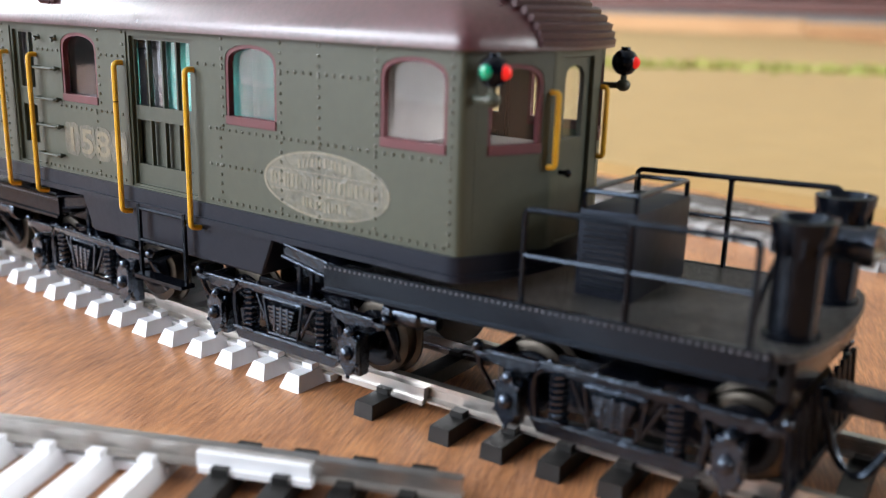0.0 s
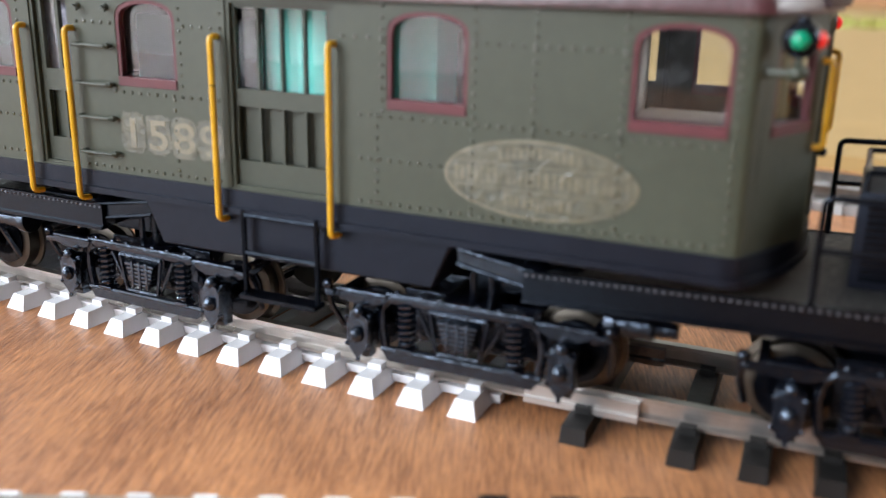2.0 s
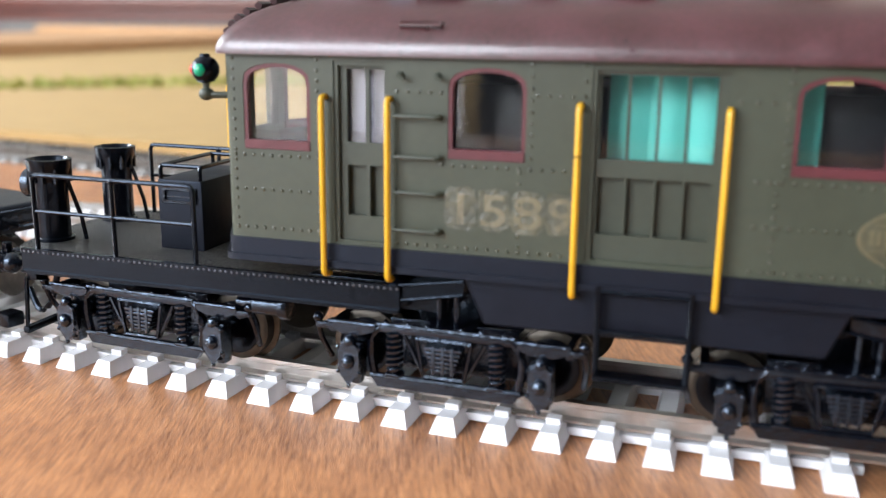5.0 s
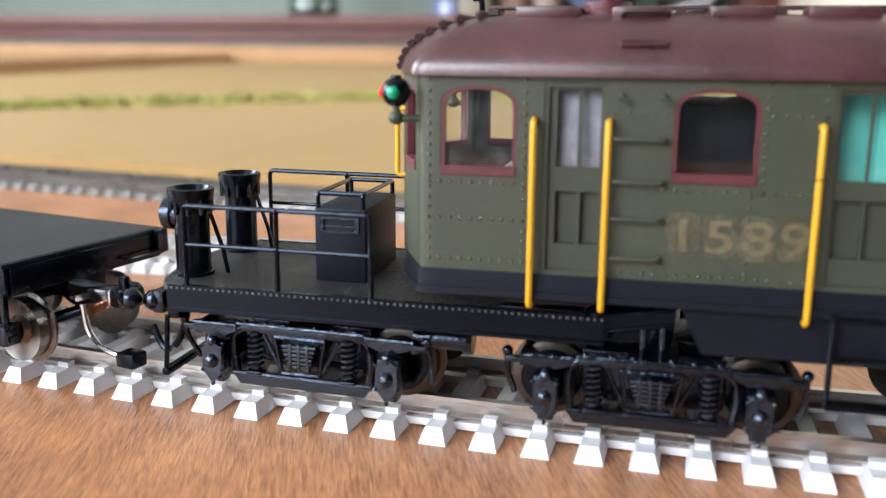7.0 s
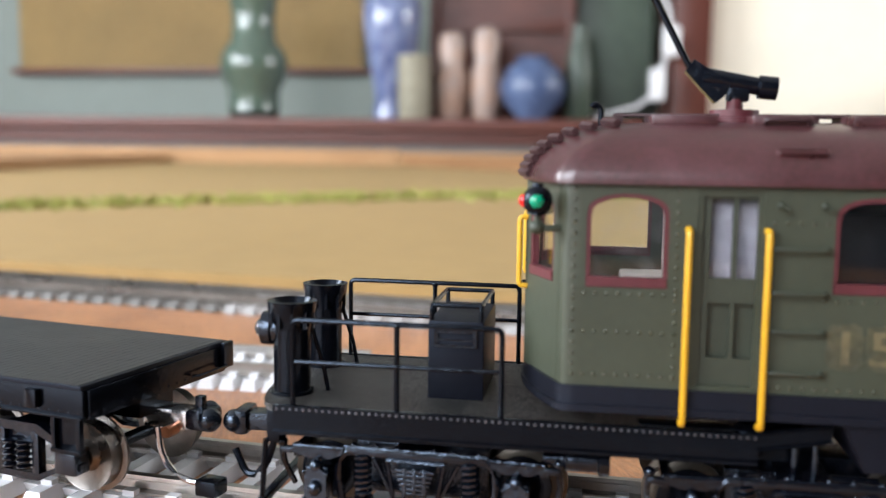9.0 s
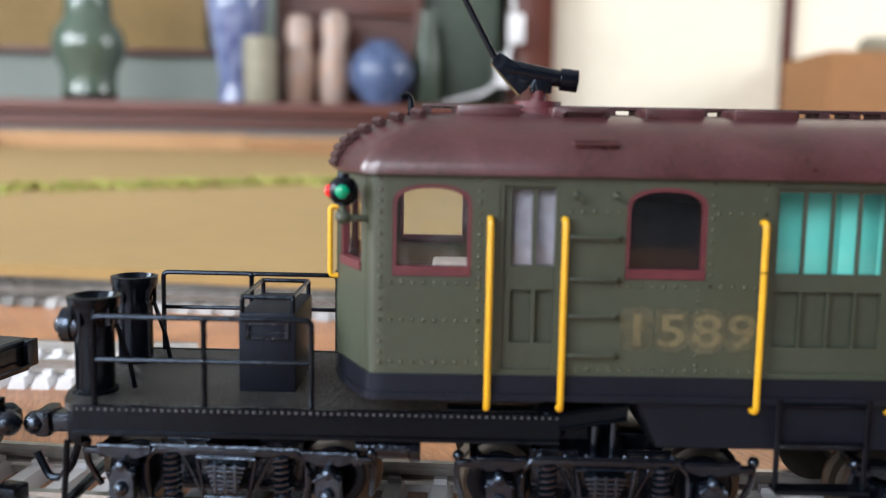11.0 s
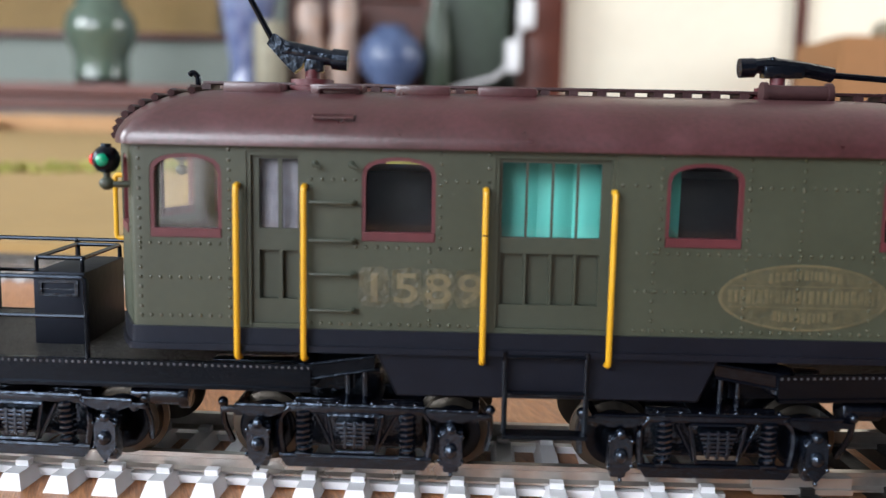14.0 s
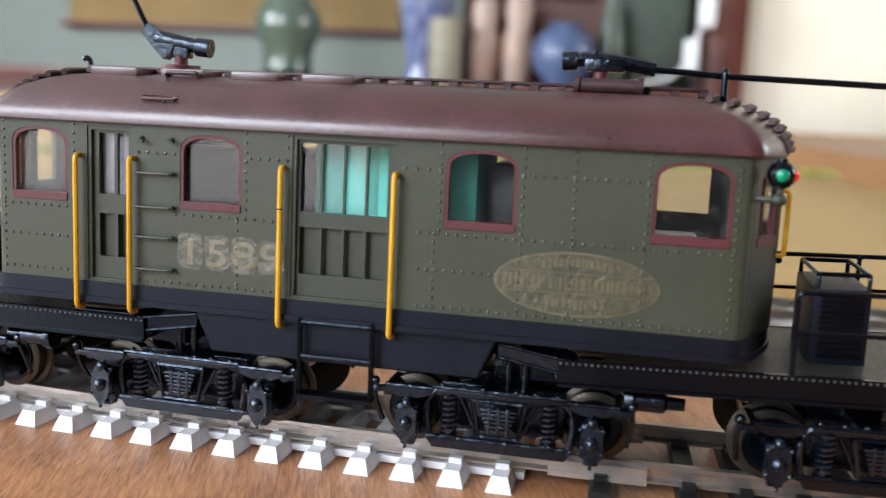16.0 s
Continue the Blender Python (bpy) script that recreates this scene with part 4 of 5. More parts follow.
# ---- end platforms ----
def platform(s):
    old = set(bpy.data.objects)
    n = 10
    edge = [(s * 0.0292, -0.0138), (s * 0.0848, -0.0138)]
    edge += [(s * (0.0848 + 0.0032 * math.cos(t)), 0.0138 * math.sin(t)) for t in [-math.pi / 2 + math.pi * k / n for k in range(1, n)]]
    edge += [(s * 0.0848, 0.0138), (s * 0.0292, 0.0138)]
    if s < 0:
        edge = edge[::-1]
    dk = part("deck", prism(bmesh.new(), edge, (0.0195, 0.0203)), DECK, loco, "gritty black end platform deck")
    for y in (-0.0141, 0.0141):
        bm = box(bmesh.new(), min(s * 0.0292, s * 0.0845), max(s * 0.0292, s * 0.0845), y - 0.0003, y + 0.0003, 0.0172, 0.0204)
        box(bm, min(s * 0.0292, s * 0.0845), max(s * 0.0292, s * 0.0845), y - 0.0007, y + 0.0007, 0.0170, 0.0174)
        part("side_sill", bm, BLACK, dk)
    part("end_beam", box(bmesh.new(), min(s * 0.0845, s * 0.0862), max(s * 0.0845, s * 0.0862), -0.0120, 0.0120, 0.0150, 0.0195, 0.0003), BLACK, dk)
    part("centre_sill", box(bmesh.new(), min(s * 0.0292, s * 0.0840), max(s * 0.0292, s * 0.0840), -0.0090, 0.0090, 0.0160, 0.0195), BLACK, dk)
    part("bolster", box(bmesh.new(), min(s * 0.0240, s * 0.0300), max(s * 0.0240, s * 0.0300), -0.0110, 0.0110, 0.0165, 0.0222), BLACK, dk)
    bm = bmesh.new()
    m = plane_at((0, -0.0140, 0), (1, 0, 0), (0, -1, 0))
    rivet_line(bm, m, (s * 0.0295, 0.0200), (s * 0.0840, 0.0200), 0.0008, 0.00017)
    tagged(part("rivets", bm, WORN, dk), kind="stuff")
    for y in (-0.0137, 0.0137):
        a, b, c = s * 0.0822, s * 0.0697, s * 0.0575
        h = 0.0306 if y < 0 else 0.0315
        bm = tube(bmesh.new(), bent([(a, y, 0.0203), (a, y, h), (c, y, h), (c, y, 0.0203)], 0.0008), 0.00034)
        tube(bm, [(a, y, h - 0.0050), (c, y, h - 0.0050)], 0.00028)
        tube(bm, [(b, y, 0.0203), (b, y, h)], 0.00034)
        ball(bm, (b, y, h - 0.0002), 0.0005, 8)
        ball(bm, (b, y, h - 0.0050), 0.00045, 8)
        part("platform_railing", bm, BLACK, loco, "black wire railing")
    x0, x1 = min(s * 0.0672, s * 0.0603), max(s * 0.0672, s * 0.0603)
    bx = part("sand_box", box(bmesh.new(), x0, x1, -0.0070, 0.0075, 0.0202, 0.0300, 0.0003), BAND, loco, "black louvred box on the platform")
    vent = plane_at((0, -0.0070, 0), (1, 0, 0), (0, -1, 0))
    bm = ring(rect(x0 + 0.0008, x1 - 0.0008, 0.0268, 0.0290), rect(x0 + 0.0013, x1 - 0.0013, 0.0272, 0.0286), (-0.0001, 0.00035), vent)
    box(bm, x0 + 0.0013, x1 - 0.0013, -0.0071, -0.0069, 0.0276, 0.0278)
    bm2 = bmesh.new()
    for k in range(8):
        z = 0.0213 + 0.0007 * k
        box(bm2, x0 + 0.0009, x1 - 0.0009, -0.0075, -0.0069, z, z + 0.00035)
    if s > 0:
        bm.free()
        for k in range(4):
            z = 0.0269 + 0.0007 * k
            box(bm2, x0 + 0.0009, x1 - 0.0009, -0.0075, -0.0069, z, z + 0.00035)
        part("louvre", bm2, BLACK, bx)
    else:
        bm2.free()
        part("vent", bm, GLOSS, bx)
    bm = tube(bmesh.new(), bent([(x0 + 0.0004, -0.0066, 0.0300), (x0 + 0.0004, -0.0066, 0.0318), (x0 + 0.0004, 0.0070, 0.0318), (x0 + 0.0004, 0.0070, 0.0300)], 0.0006), 0.0003)
    tube(bm, bent([(x1 - 0.0004, -0.0066, 0.0300), (x1 - 0.0004, -0.0066, 0.0318), (x1 - 0.0004, 0.0070, 0.0318), (x1 - 0.0004, 0.0070, 0.0300)], 0.0006), 0.0003)
    for y in (-0.0062, 0.0066):
        tube(bm, [(x0 + 0.0004, y, 0.0318), (x1 - 0.0004, y, 0.0318)], 0.0003)
    part("top_rail", bm, BLACK, bx)
    for y in (-0.0078, 0.0072):
        c = (s * 0.0842, y, 0.0203)
        tk = part("post_drum", lathe(bmesh.new(), c, [(0.0027, 0), (0.0027, 0.0004), (0.0023, 0.0005), (0.0023, 0.0078), (0.0024, 0.0090), (0.0030, 0.0105), (0.0031, 0.0116), (0.0026, 0.0117), (0.0021, 0.0108)], 24), BLACK, loco, "flared black cylinder on the platform end")
        bm = bmesh.new()
        for k in range(10):
            t = 2 * math.pi * k / 10
            box(bm, c[0] + 0.0027 * math.cos(t) - 0.0002, c[0] + 0.0027 * math.cos(t) + 0.0002, y + 0.0027 * math.sin(t) - 0.0002, y + 0.0027 * math.sin(t) + 0.0002, 0.0286, 0.0312)
        tagged(part("fin", bm, BLACK, tk), kind="stuff")
        bm = tube(bmesh.new(), [(s * 0.0822, y + 0.001, 0.0290), (s * 0.0806, y + 0.0015, 0.0235), (s * 0.0800, y + 0.0015, 0.0203)], 0.0003)
        part("stay", bm, BLACK, tk)
    hl = part("headlight", lathe(bmesh.new(), (s * (0.0830 if s < 0 else 0.0845), -0.0078 if s < 0 else 0.0, 0.0283), [(0.0012, 0), (0.0018, 0.0006), (0.0018, 0.0034), (0.0021, 0.0036), (0.0021, 0.0048), (0.0016, 0.0048)], 20, (s, 0, 0)), GLOSS, loco, "round black headlamp")
    bm = ball(bmesh.new(), (s * (0.0876 if s < 0 else 0.0891), -0.0078 if s < 0 else 0.0, 0.0283), 0.0014, 12, 1)
    part("lens", bm, GLASS_D, hl)
    rise = 0.035 if s > 0 else 0.006
    for ob in set(bpy.data.objects) - old:
        for v in ob.data.vertices:
            v.co.z += rise * (abs(v.co.x) - 0.0292) - 0.0003
    # pilot with ribs, and coupler
    pl = part("pilot", box(bmesh.new(), min(s * 0.0862, s * 0.0872), max(s * 0.0862, s * 0.0872), -0.0125, 0.0125, 0.0072, 0.0082, 0.0002), BLACK, loco, "black ribbed pilot below the platform end")
    for k in range(11) if s > 0 else (0, 10):
        y = -0.0120 + 0.0024 * k
        part("rib", tube(bmesh.new(), [(s * 0.0862, y, 0.0155), (s * 0.0868, y, 0.0076)], 0.00035, 6), BLACK, pl)
    bm = box(bmesh.new(), min(s * 0.0858, s * 0.0930), max(s * 0.0858, s * 0.0930), -0.0012, 0.0022, 0.0128, 0.0152, 0.0003)
    box(bm, min(s * 0.0925, s * 0.0945), max(s * 0.0925, s * 0.0945), -0.0020, 0.0028, 0.0122, 0.0157, 0.0007)
    ball(bm, (s * 0.0945, -0.0010, 0.0140), 0.0016, 12)
    part("coupler", bm, GLOSS, loco, "glossy black knuckle coupler")
    c = s * 0.0440 - 0.0036
    bm = lathe(bmesh.new(), (c - s * 0.0026, -0.0118, 0.0152), [(0.0017, 0), (0.0018, 0.0002), (0.0018, 0.0012), (0.0014, 0.0014), (0.0014, 0.0050), (0.0009, 0.0054), (0.0008, 0.0076)], 24, (s, 0, 0))
    part("brake_cylinder", bm, GLOSS, loco)
    # sloping gooseneck arm between the platform and the cab
    flat = Matrix(((1, 0, 0, 0), (0, 0, 1, 0), (0, 1, 0, 0), (0, 0, 0, 1)))
    bm = prism(bmesh.new(), [(s * 0.0212, 0.0214), (s * 0.0214, 0.0194), (s * 0.0292, 0.0180), (s * 0.0300, 0.0202)], (-0.0138, -0.0112), flat)
    for za, zb in ((0.0213, 0.0201), (0.0196, 0.0182)):
        tube(bm, [(s * 0.0213, -0.0139, za), (s * 0.0294, -0.0139, zb)], 0.00022, 6)
    lathe(bm, (s * 0.0300, -0.0122, 0.0172), [(0.0015, 0), (0.0018, 0.0003), (0.0018, 0.0030), (0.0012, 0.0036), (0.0006, 0.0038)], 20)
    part("draft_arm", bm, GLOSS if s > 0 else BLACK, loco, "black drawbar arm")
    bm = box(bmesh.new(), min(s * 0.0300, s * 0.0420), max(s * 0.0300, s * 0.0420), -0.0128, -0.0100, 0.0166, 0.0202, 0.0003)
    part("drawbar_pocket", bm, BLACK, loco)
    for k in range(2):
        part("hanger_rod", tube(bmesh.new(), [(s * (0.0226 + 0.0022 * k), -0.0120, 0.0200), (s * (0.0226 + 0.0022 * k), -0.0120, 0.0140)], 0.0004, 8), GLOSS, loco)
    bm = tube(bmesh.new(), bent([(s * 0.0872, -0.0040, 0.0150), (s * 0.0890, -0.0042, 0.0090), (s * 0.0915, -0.0040, 0.0072), (s * 0.0935, -0.0034, 0.0110)], 0.0018), 0.0005)
    part("brake_hose", bm, BLACK, loco, "black rubber hose loop")


platform(-1)
platform(1)


# ---- trucks ----
def truck(cx, cy, turn):
    m = pose(cx, cy, 0, 0, 0, turn)

    def place(bm):
        bmesh.ops.transform(bm, matrix=m, verts=bm.verts)
        return bm

    HB = 0.0122
    flat = Matrix(((1, 0, 0, 0), (0, 0, 1, 0), (0, 1, 0, 0), (0, 0, 0, 1)))
    bm = bmesh.new()
    for s in (-1, 1):
        y = s * 0.0140
        # top bar with a rolled edge and bolts, lower bar with raked ends
        box(bm, -0.0086, 0.0086, y - 0.0006, y + 0.0006, 0.0138, 0.0149, 0.0003)
        tube(bm, [(-0.0088, y + s * 0.0006, 0.0149), (0.0088, y + s * 0.0006, 0.0149)], 0.00026, 6)
        prism(bm, [(-0.0098, 0.0081), (-0.0088, 0.0066), (0.0088, 0.0066), (0.0098, 0.0081)], (y - 0.0005, y + 0.0005), flat)
        tube(bm, [(-0.0097, y + s * 0.0004, 0.0081), (0.0097, y + s * 0.0004, 0.0081)], 0.0003, 6)
        for x in (-0.0076, -0.0047, -0.0022, 0.0022, 0.0047, 0.0076):
            ball(bm, (x, y + s * 0.0004, 0.0151), 0.0004, 8)
        for k in (-1, 1):
            x = k * HB
            # yoke over the journal, its inner leg curving down to the lower bar
            tube(bm, bent([(k * 0.0080, y, 0.0145), (k * 0.0092, y, 0.0143), (k * 0.0099, y, 0.0115), (k * 0.0092, y, 0.0076)], 0.0016), 0.00055, 8)
            prism(bm, [(x - 0.0033, 0.0146), (x - 0.0030, 0.0137), (x - 0.0014, 0.0131), (x + 0.0014, 0.0131), (x + 0.0030, 0.0137), (x + 0.0033, 0.0146)], (y - 0.0006, y + 0.0006), flat)
            tube(bm, [(x - 0.0032, y + s * 0.0006, 0.0146), (x + 0.0032, y + s * 0.0006, 0.0146)], 0.00024, 6)
            # arm past the journal and its brake hanger
            box(bm, k * 0.0148, k * 0.0172, y - 0.0005, y + 0.0005, 0.0134, 0.0142, 0.0002)
            ball(bm, (k * 0.0170, y, 0.0147), 0.0007, 8)
            tube(bm, bent([(k * 0.0170, y, 0.0140), (k * 0.0172, y - s * 0.0010, 0.0118), (k * 0.0166, y - s * 0.0030, 0.0085)], 0.0010), 0.0004, 6)
            # sloping brace from the spring's head to the foot of the leaf spring
            tube(bm, [(k * 0.0052, y + s * 0.0002, 0.0136), (k * 0.0027, y + s * 0.0002, 0.0088)], 0.00026, 6)
            box(bm, k * 0.0066 - 0.0011, k * 0.0066 + 0.0011, y - 0.0009, y + 0.0009, 0.0081, 0.0086, 0.0002)
        # bordered pocket that holds the leaf spring
        loop = [(-0.0035, 0.0136), (-0.0026, 0.0088), (0.0026, 0.0088), (0.0035, 0.0136)]
        for p, q in zip(loop, loop[1:] + loop[:1]):
            tube(bm, [(p[0], y + s * 0.0006, p[1]), (q[0], y + s * 0.0006, q[1])], 0.00028, 6)
    for x in (-0.0152, 0.0152):
        box(bm, x - 0.0005, x + 0.0005, -0.0138, 0.0138, 0.0128, 0.0143, 0.0002)
    box(bm, -0.0030, 0.0030, -0.0135, 0.0135, 0.0120, 0.0148, 0.0004)
    box(bm, -0.0022, 0.0022, -0.006, 0.006, 0.0145, 0.0175, 0.0004)
    # added block between the wheels, stops light showing through the frame
    box(bm, -0.0105, 0.0105, -0.0050, 0.0050, 0.0070, 0.0150, 0.0006)
    # added plates behind the bars stand in for the shade in the gaps
    for y in (-0.0105, 0.0105):
        box(bm, -0.0084, 0.0084, y - 0.0004, y + 0.0004, 0.0082, 0.0146, 0.0002)
    tf = part("truck_frame", place(bm), GLOSS, loco, "glossy black cast truck frame")
    for s in (-1, 1):
        y = s * 0.0140
        for x in (-HB, HB):
            bm = box(bmesh.new(), x - 0.0015, x + 0.0015, y - 0.0010, y + 0.0010, 0.0074, 0.0122, 0.0004)
            hexa = [(x - 0.0014, 0.0116), (x - 0.0014, 0.0084), (x, 0.0066), (x + 0.0014, 0.0084), (x + 0.0014, 0.0116), (x, 0.0126)]
            prism(bm, hexa, (y + s * 0.0008, y + s * 0.0017), flat)
            ball(bm, (x, y + s * 0.0017, 0.0098), 0.0009, 10, 1.1)
            ball(bm, (x, y + s * 0.0012, 0.0124), 0.0008, 10)
            for k, (a, b) in enumerate(hexa[:5]):
                ball(bm, (a, y + s * 0.0016, b), 0.0003, 6)
            box(bm, x - 0.0010, x + 0.0010, y - 0.0004, y + 0.0014, 0.0064, 0.0080, 0.0003)
            part("journal_box", place(bm), CAST, tf)
        for x in (-0.0066, 0.0066):
            pts = [(x + 0.0009 * math.cos(t), y + 0.0009 * math.sin(t), 0.0086 + 0.0053 * t / (2 * math.pi * 7)) for t in [2 * math.pi * k / 8 for k in range(57)]]
            bm = tube(bmesh.new(), pts, 0.00025, 5)
            cyl(bm, (x, y, 0.0085), (x, y, 0.0139), 0.0005, 8)
            part("coil_spring", place(bm), CAST, tf)
        bm = bmesh.new()
        for k in range(6):
            w = 0.0015 + 0.00018 * k
            box(bm, -w, w, y - 0.0010, y + 0.0010, 0.0096 + 0.00055 * k, 0.0100 + 0.00055 * k, 0.0001)
        for x in (-0.0012, 0.0, 0.0012):
            box(bm, x - 0.00022, x + 0.00022, y + s * 0.0008 - 0.0003, y + s * 0.0008 + 0.0003, 0.0093, 0.0130, 0.0001)
        part("leaf_spring", place(bm), CAST, tf)
    for x in (-HB, HB):
        for s in (-1, 1):
            prof = [(0.0006, -0.0014), (0.0038, -0.0014), (0.0044, -0.0012), (0.0047, -0.0011), (0.0047, 0.0006), (0.0054, 0.0008), (0.0054, 0.0012), (0.0040, 0.0013), (0.0012, 0.0013)]
            bm = lathe(bmesh.new(), (x, s * 0.0083, RAIL + 0.0047), prof, 32, (0, -s, 0))
            wh = part("wheel", place(bm), WHEEL, tf, "dull steel wheel")
            bm = lathe(bmesh.new(), (x, s * 0.0083, RAIL + 0.0047), [(0.0008, -0.00145), (0.0037, -0.00145), (0.0037, -0.0018), (0.0033, -0.0019), (0.0016, -0.0016), (0.0013, -0.0026), (0.0006, -0.0026)], 28, (0, -s, 0))
            part("wheel_face", place(bm), BLACK, wh)
        bm = cyl(bmesh.new(), (x, -0.0125, RAIL + 0.0047), (x, 0.0125, RAIL + 0.0047), 0.0010)
        part("axle", place(bm), GLOSS, tf)


for cx in (-0.0668, -0.0232, 0.0218, 0.0684):
    truck(cx, main_y(cx) * 0.8, math.degrees(math.atan(2 * 0.527 * (cx - 0.012))) * 0.8)

# ---- the flat car behind ----
car = thing("flat_car", (0, 0, RAIL), "matt black model flat wagon with a boarded deck", "model train")
CL = 0.135
part("deck", box(bmesh.new(), -CL, 0, -0.0152, 0.0152, 0.0207, 0.0213, 0.0001), BAND, car, "matt black boarded deck")
bm = bmesh.new()
for k in range(112):
    box(bm, -CL + 0.0012 * k + 0.00004, -CL + 0.0012 * k + 0.00116, -0.0150, 0.0150, 0.02128, 0.02136)
tagged(part("deck_board", bm, FLATTOP, car), kind="stuff")
for y in (-0.0146, 0.0146):
    bm = box(bmesh.new(), -CL, 0, y - 0.0004, y + 0.0004, 0.0172, 0.0207, 0.0001)
    box(bm, -CL, 0, y - 0.0008, y + 0.0008, 0.0170, 0.0174, 0.0001)
    part("side_sill", bm, BLACK, car)
part("end_sill", box(bmesh.new(), -0.0009, 0.0004, -0.0142, 0.0142, 0.0168, 0.0207, 0.0002), BLACK, car)
part("centre_sill", box(bmesh.new(), -CL, -0.001, -0.0035, 0.0035, 0.0140, 0.0205), BLACK, car)
for k in range(9):
    x = -0.0075 - 0.0145 * k
    bm = box(bmesh.new(), x - 0.0009, x + 0.0009, -0.0160, -0.0150, 0.0180, 0.0204, 0.0002)
    part("stake_pocket", bm, BLACK, car)
bm = bmesh.new()
m = plane_at((0, -0.0146, 0), (1, 0, 0), (0, -1, 0))
rivet_line(bm, m, (-CL, 0.0178), (-0.0005, 0.0178), 0.0016, 0.00016)
m = plane_at((0, 0, 0), (0, 1, 0), (1, 0, 0))
rivet_line(bm, m, (-0.0135, 0.0176), (0.0135, 0.0176), 0.0018, 0.00016)
tagged(part("rivets", bm, GLOSS, car), kind="stuff")
bm = tube(bmesh.new(), bent([(0.0006, 0.006, 0.0180), (0.0016, 0.006, 0.0180), (0.0016, 0.013, 0.0180), (0.0006, 0.013, 0.0180)], 0.0004), 0.0002)
part("grab_iron", bm, BLACK, car)
bm = box(bmesh.new(), -0.0052, -0.0046, -0.0150, -0.0142, 0.0128, 0.0172, 0.0001)
box(bm, -0.0012, -0.0006, -0.0150, -0.0142, 0.0128, 0.0172, 0.0001)
box(bm, -0.0052, -0.0006, -0.0152, -0.0138, 0.0124, 0.0130, 0.0001)
box(bm, -0.0046, -0.0012, -0.0143, -0.0139, 0.0130, 0.0172)
part("corner_step", bm, BLACK, car, "black step under the wagon's corner")
bm = box(bmesh.new(), 0.0004, 0.0012, 0.0128, 0.0152, 0.0175, 0.0214, 0.0002)
part("end_post", bm, BLACK, car)
bm = box(bmesh.new(), -0.002, 0.0052, -0.0018, 0.0018, 0.0125, 0.0153, 0.0004)
part("draft_gear", bm, CHROME, car, "bright metal coupler pocket")
bm = cyl(bmesh.new(), (0.0032, -0.0035, 0.0126), (0.0032, -0.0015, 0.0126), 0.0008)
part("spring_pin", bm, COPPER, car)
bm = box(bmesh.new(), 0.0050, 0.0085, -0.0018, 0.0022, 0.0126, 0.0156, 0.0008)
ball(bm, (0.0082, -0.0006, 0.0142), 0.0017, 12)
ball(bm, (0.0066, 0.0016, 0.0146), 0.0015, 12)
box(bm, 0.0058, 0.0070, -0.0006, 0.0006, 0.0150, 0.0172, 0.0002)
part("knuckle", bm, GLOSS, car)
bm = tube(bmesh.new(), bent([(0.0030, -0.0048, 0.0138), (0.0036, -0.0048, 0.0090), (0.0075, -0.0040, 0.0062), (0.0098, -0.0034, 0.0066)], 0.0025), 0.00045)
part("air_hose", bm, CHROME, car, "bright bent wire hose")
bm = box(bmesh.new(), 0.0088, 0.0120, -0.0050, -0.0020, 0.0052, 0.0074, 0.0004)
part("trip_block", bm, BLACK, car)
for tx in (-0.0135, -CL + 0.0135):
    bm = bmesh.new()
    for s in (-1, 1):
        y = s * 0.0118
        tm = Matrix(((1, 0, 0, tx), (0, 0, 1, 0), (0, 1, 0, 0), (0, 0, 0, 1)))
        prism(bm, [(-0.0105, 0.0112), (-0.0080, 0.0112), (-0.0032, 0.0134), (0.0032, 0.0134), (0.0080, 0.0112), (0.0105, 0.0112), (0.0105, 0.0122), (0.0082, 0.0122), (0.0034, 0.0146), (-0.0034, 0.0146), (-0.0082, 0.0122), (-0.0105, 0.0122)], (y - 0.0007, y + 0.0007), tm)
        prism(bm, [(-0.0105, 0.0092), (-0.0080, 0.0092), (-0.0034, 0.0070), (0.0034, 0.0070), (0.0080, 0.0092), (0.0105, 0.0092), (0.0105, 0.0100), (0.0082, 0.0100), (0.0036, 0.0079), (-0.0036, 0.0079), (-0.0082, 0.0100), (-0.0105, 0.0100)], (y - 0.0007, y + 0.0007), tm)
        for x in (-0.0029, 0.0029):
            box(bm, tx + x - 0.0006, tx + x + 0.0006, y - 0.0007, y + 0.0007, 0.0074, 0.0138, 0.0002)
        for x in (-0.0085, 0.0085):
            box(bm, tx + x - 0.0017, tx + x + 0.0017, y - 0.0014, y + 0.0014, 0.0086, 0.0120, 0.0004)
    box(bm, tx - 0.0025, tx + 0.0025, -0.0118, 0.0118, 0.0115, 0.0142, 0.0003)
    tf = part("truck_frame", bm, GLOSS, car, "black archbar truck frame")
    for s in (-1, 1):
        bm = bmesh.new()
        for x in (-0.0012, 0.0012):
            for k in range(5):
                lathe(bm, (tx + x, s * 0.0126, 0.0084 + 0.0008 * k), [(0.0006, 0), (0.0010, 0.0002), (0.0010, 0.0004), (0.0006, 0.0006)], 8)
        part("coil_spring", bm, GLOSS, tf)
    for x in (-0.0085, 0.0085):
        for s in (-1, 1):
            prof = [(0.0006, -0.0016), (0.0016, -0.0016), (0.0022, -0.0008), (0.0036, -0.0010), (0.0046, -0.0014), (0.0046, 0.0006), (0.0053, 0.0008), (0.0053, 0.0012), (0.0040, 0.0012), (0.0012, 0.0008)]
            part("wheel", lathe(bmesh.new(), (tx + x, s * 0.0083, RAIL + 0.0046), prof, 32, (0, -s, 0)), NICKEL, tf, "shiny nickel wheel")
        part("axle", cyl(bmesh.new(), (tx + x, -0.0115, RAIL + 0.0046), (tx + x, 0.0115, RAIL + 0.0046), 0.0009), BLACK, tf)
ORG.pop(car.name)
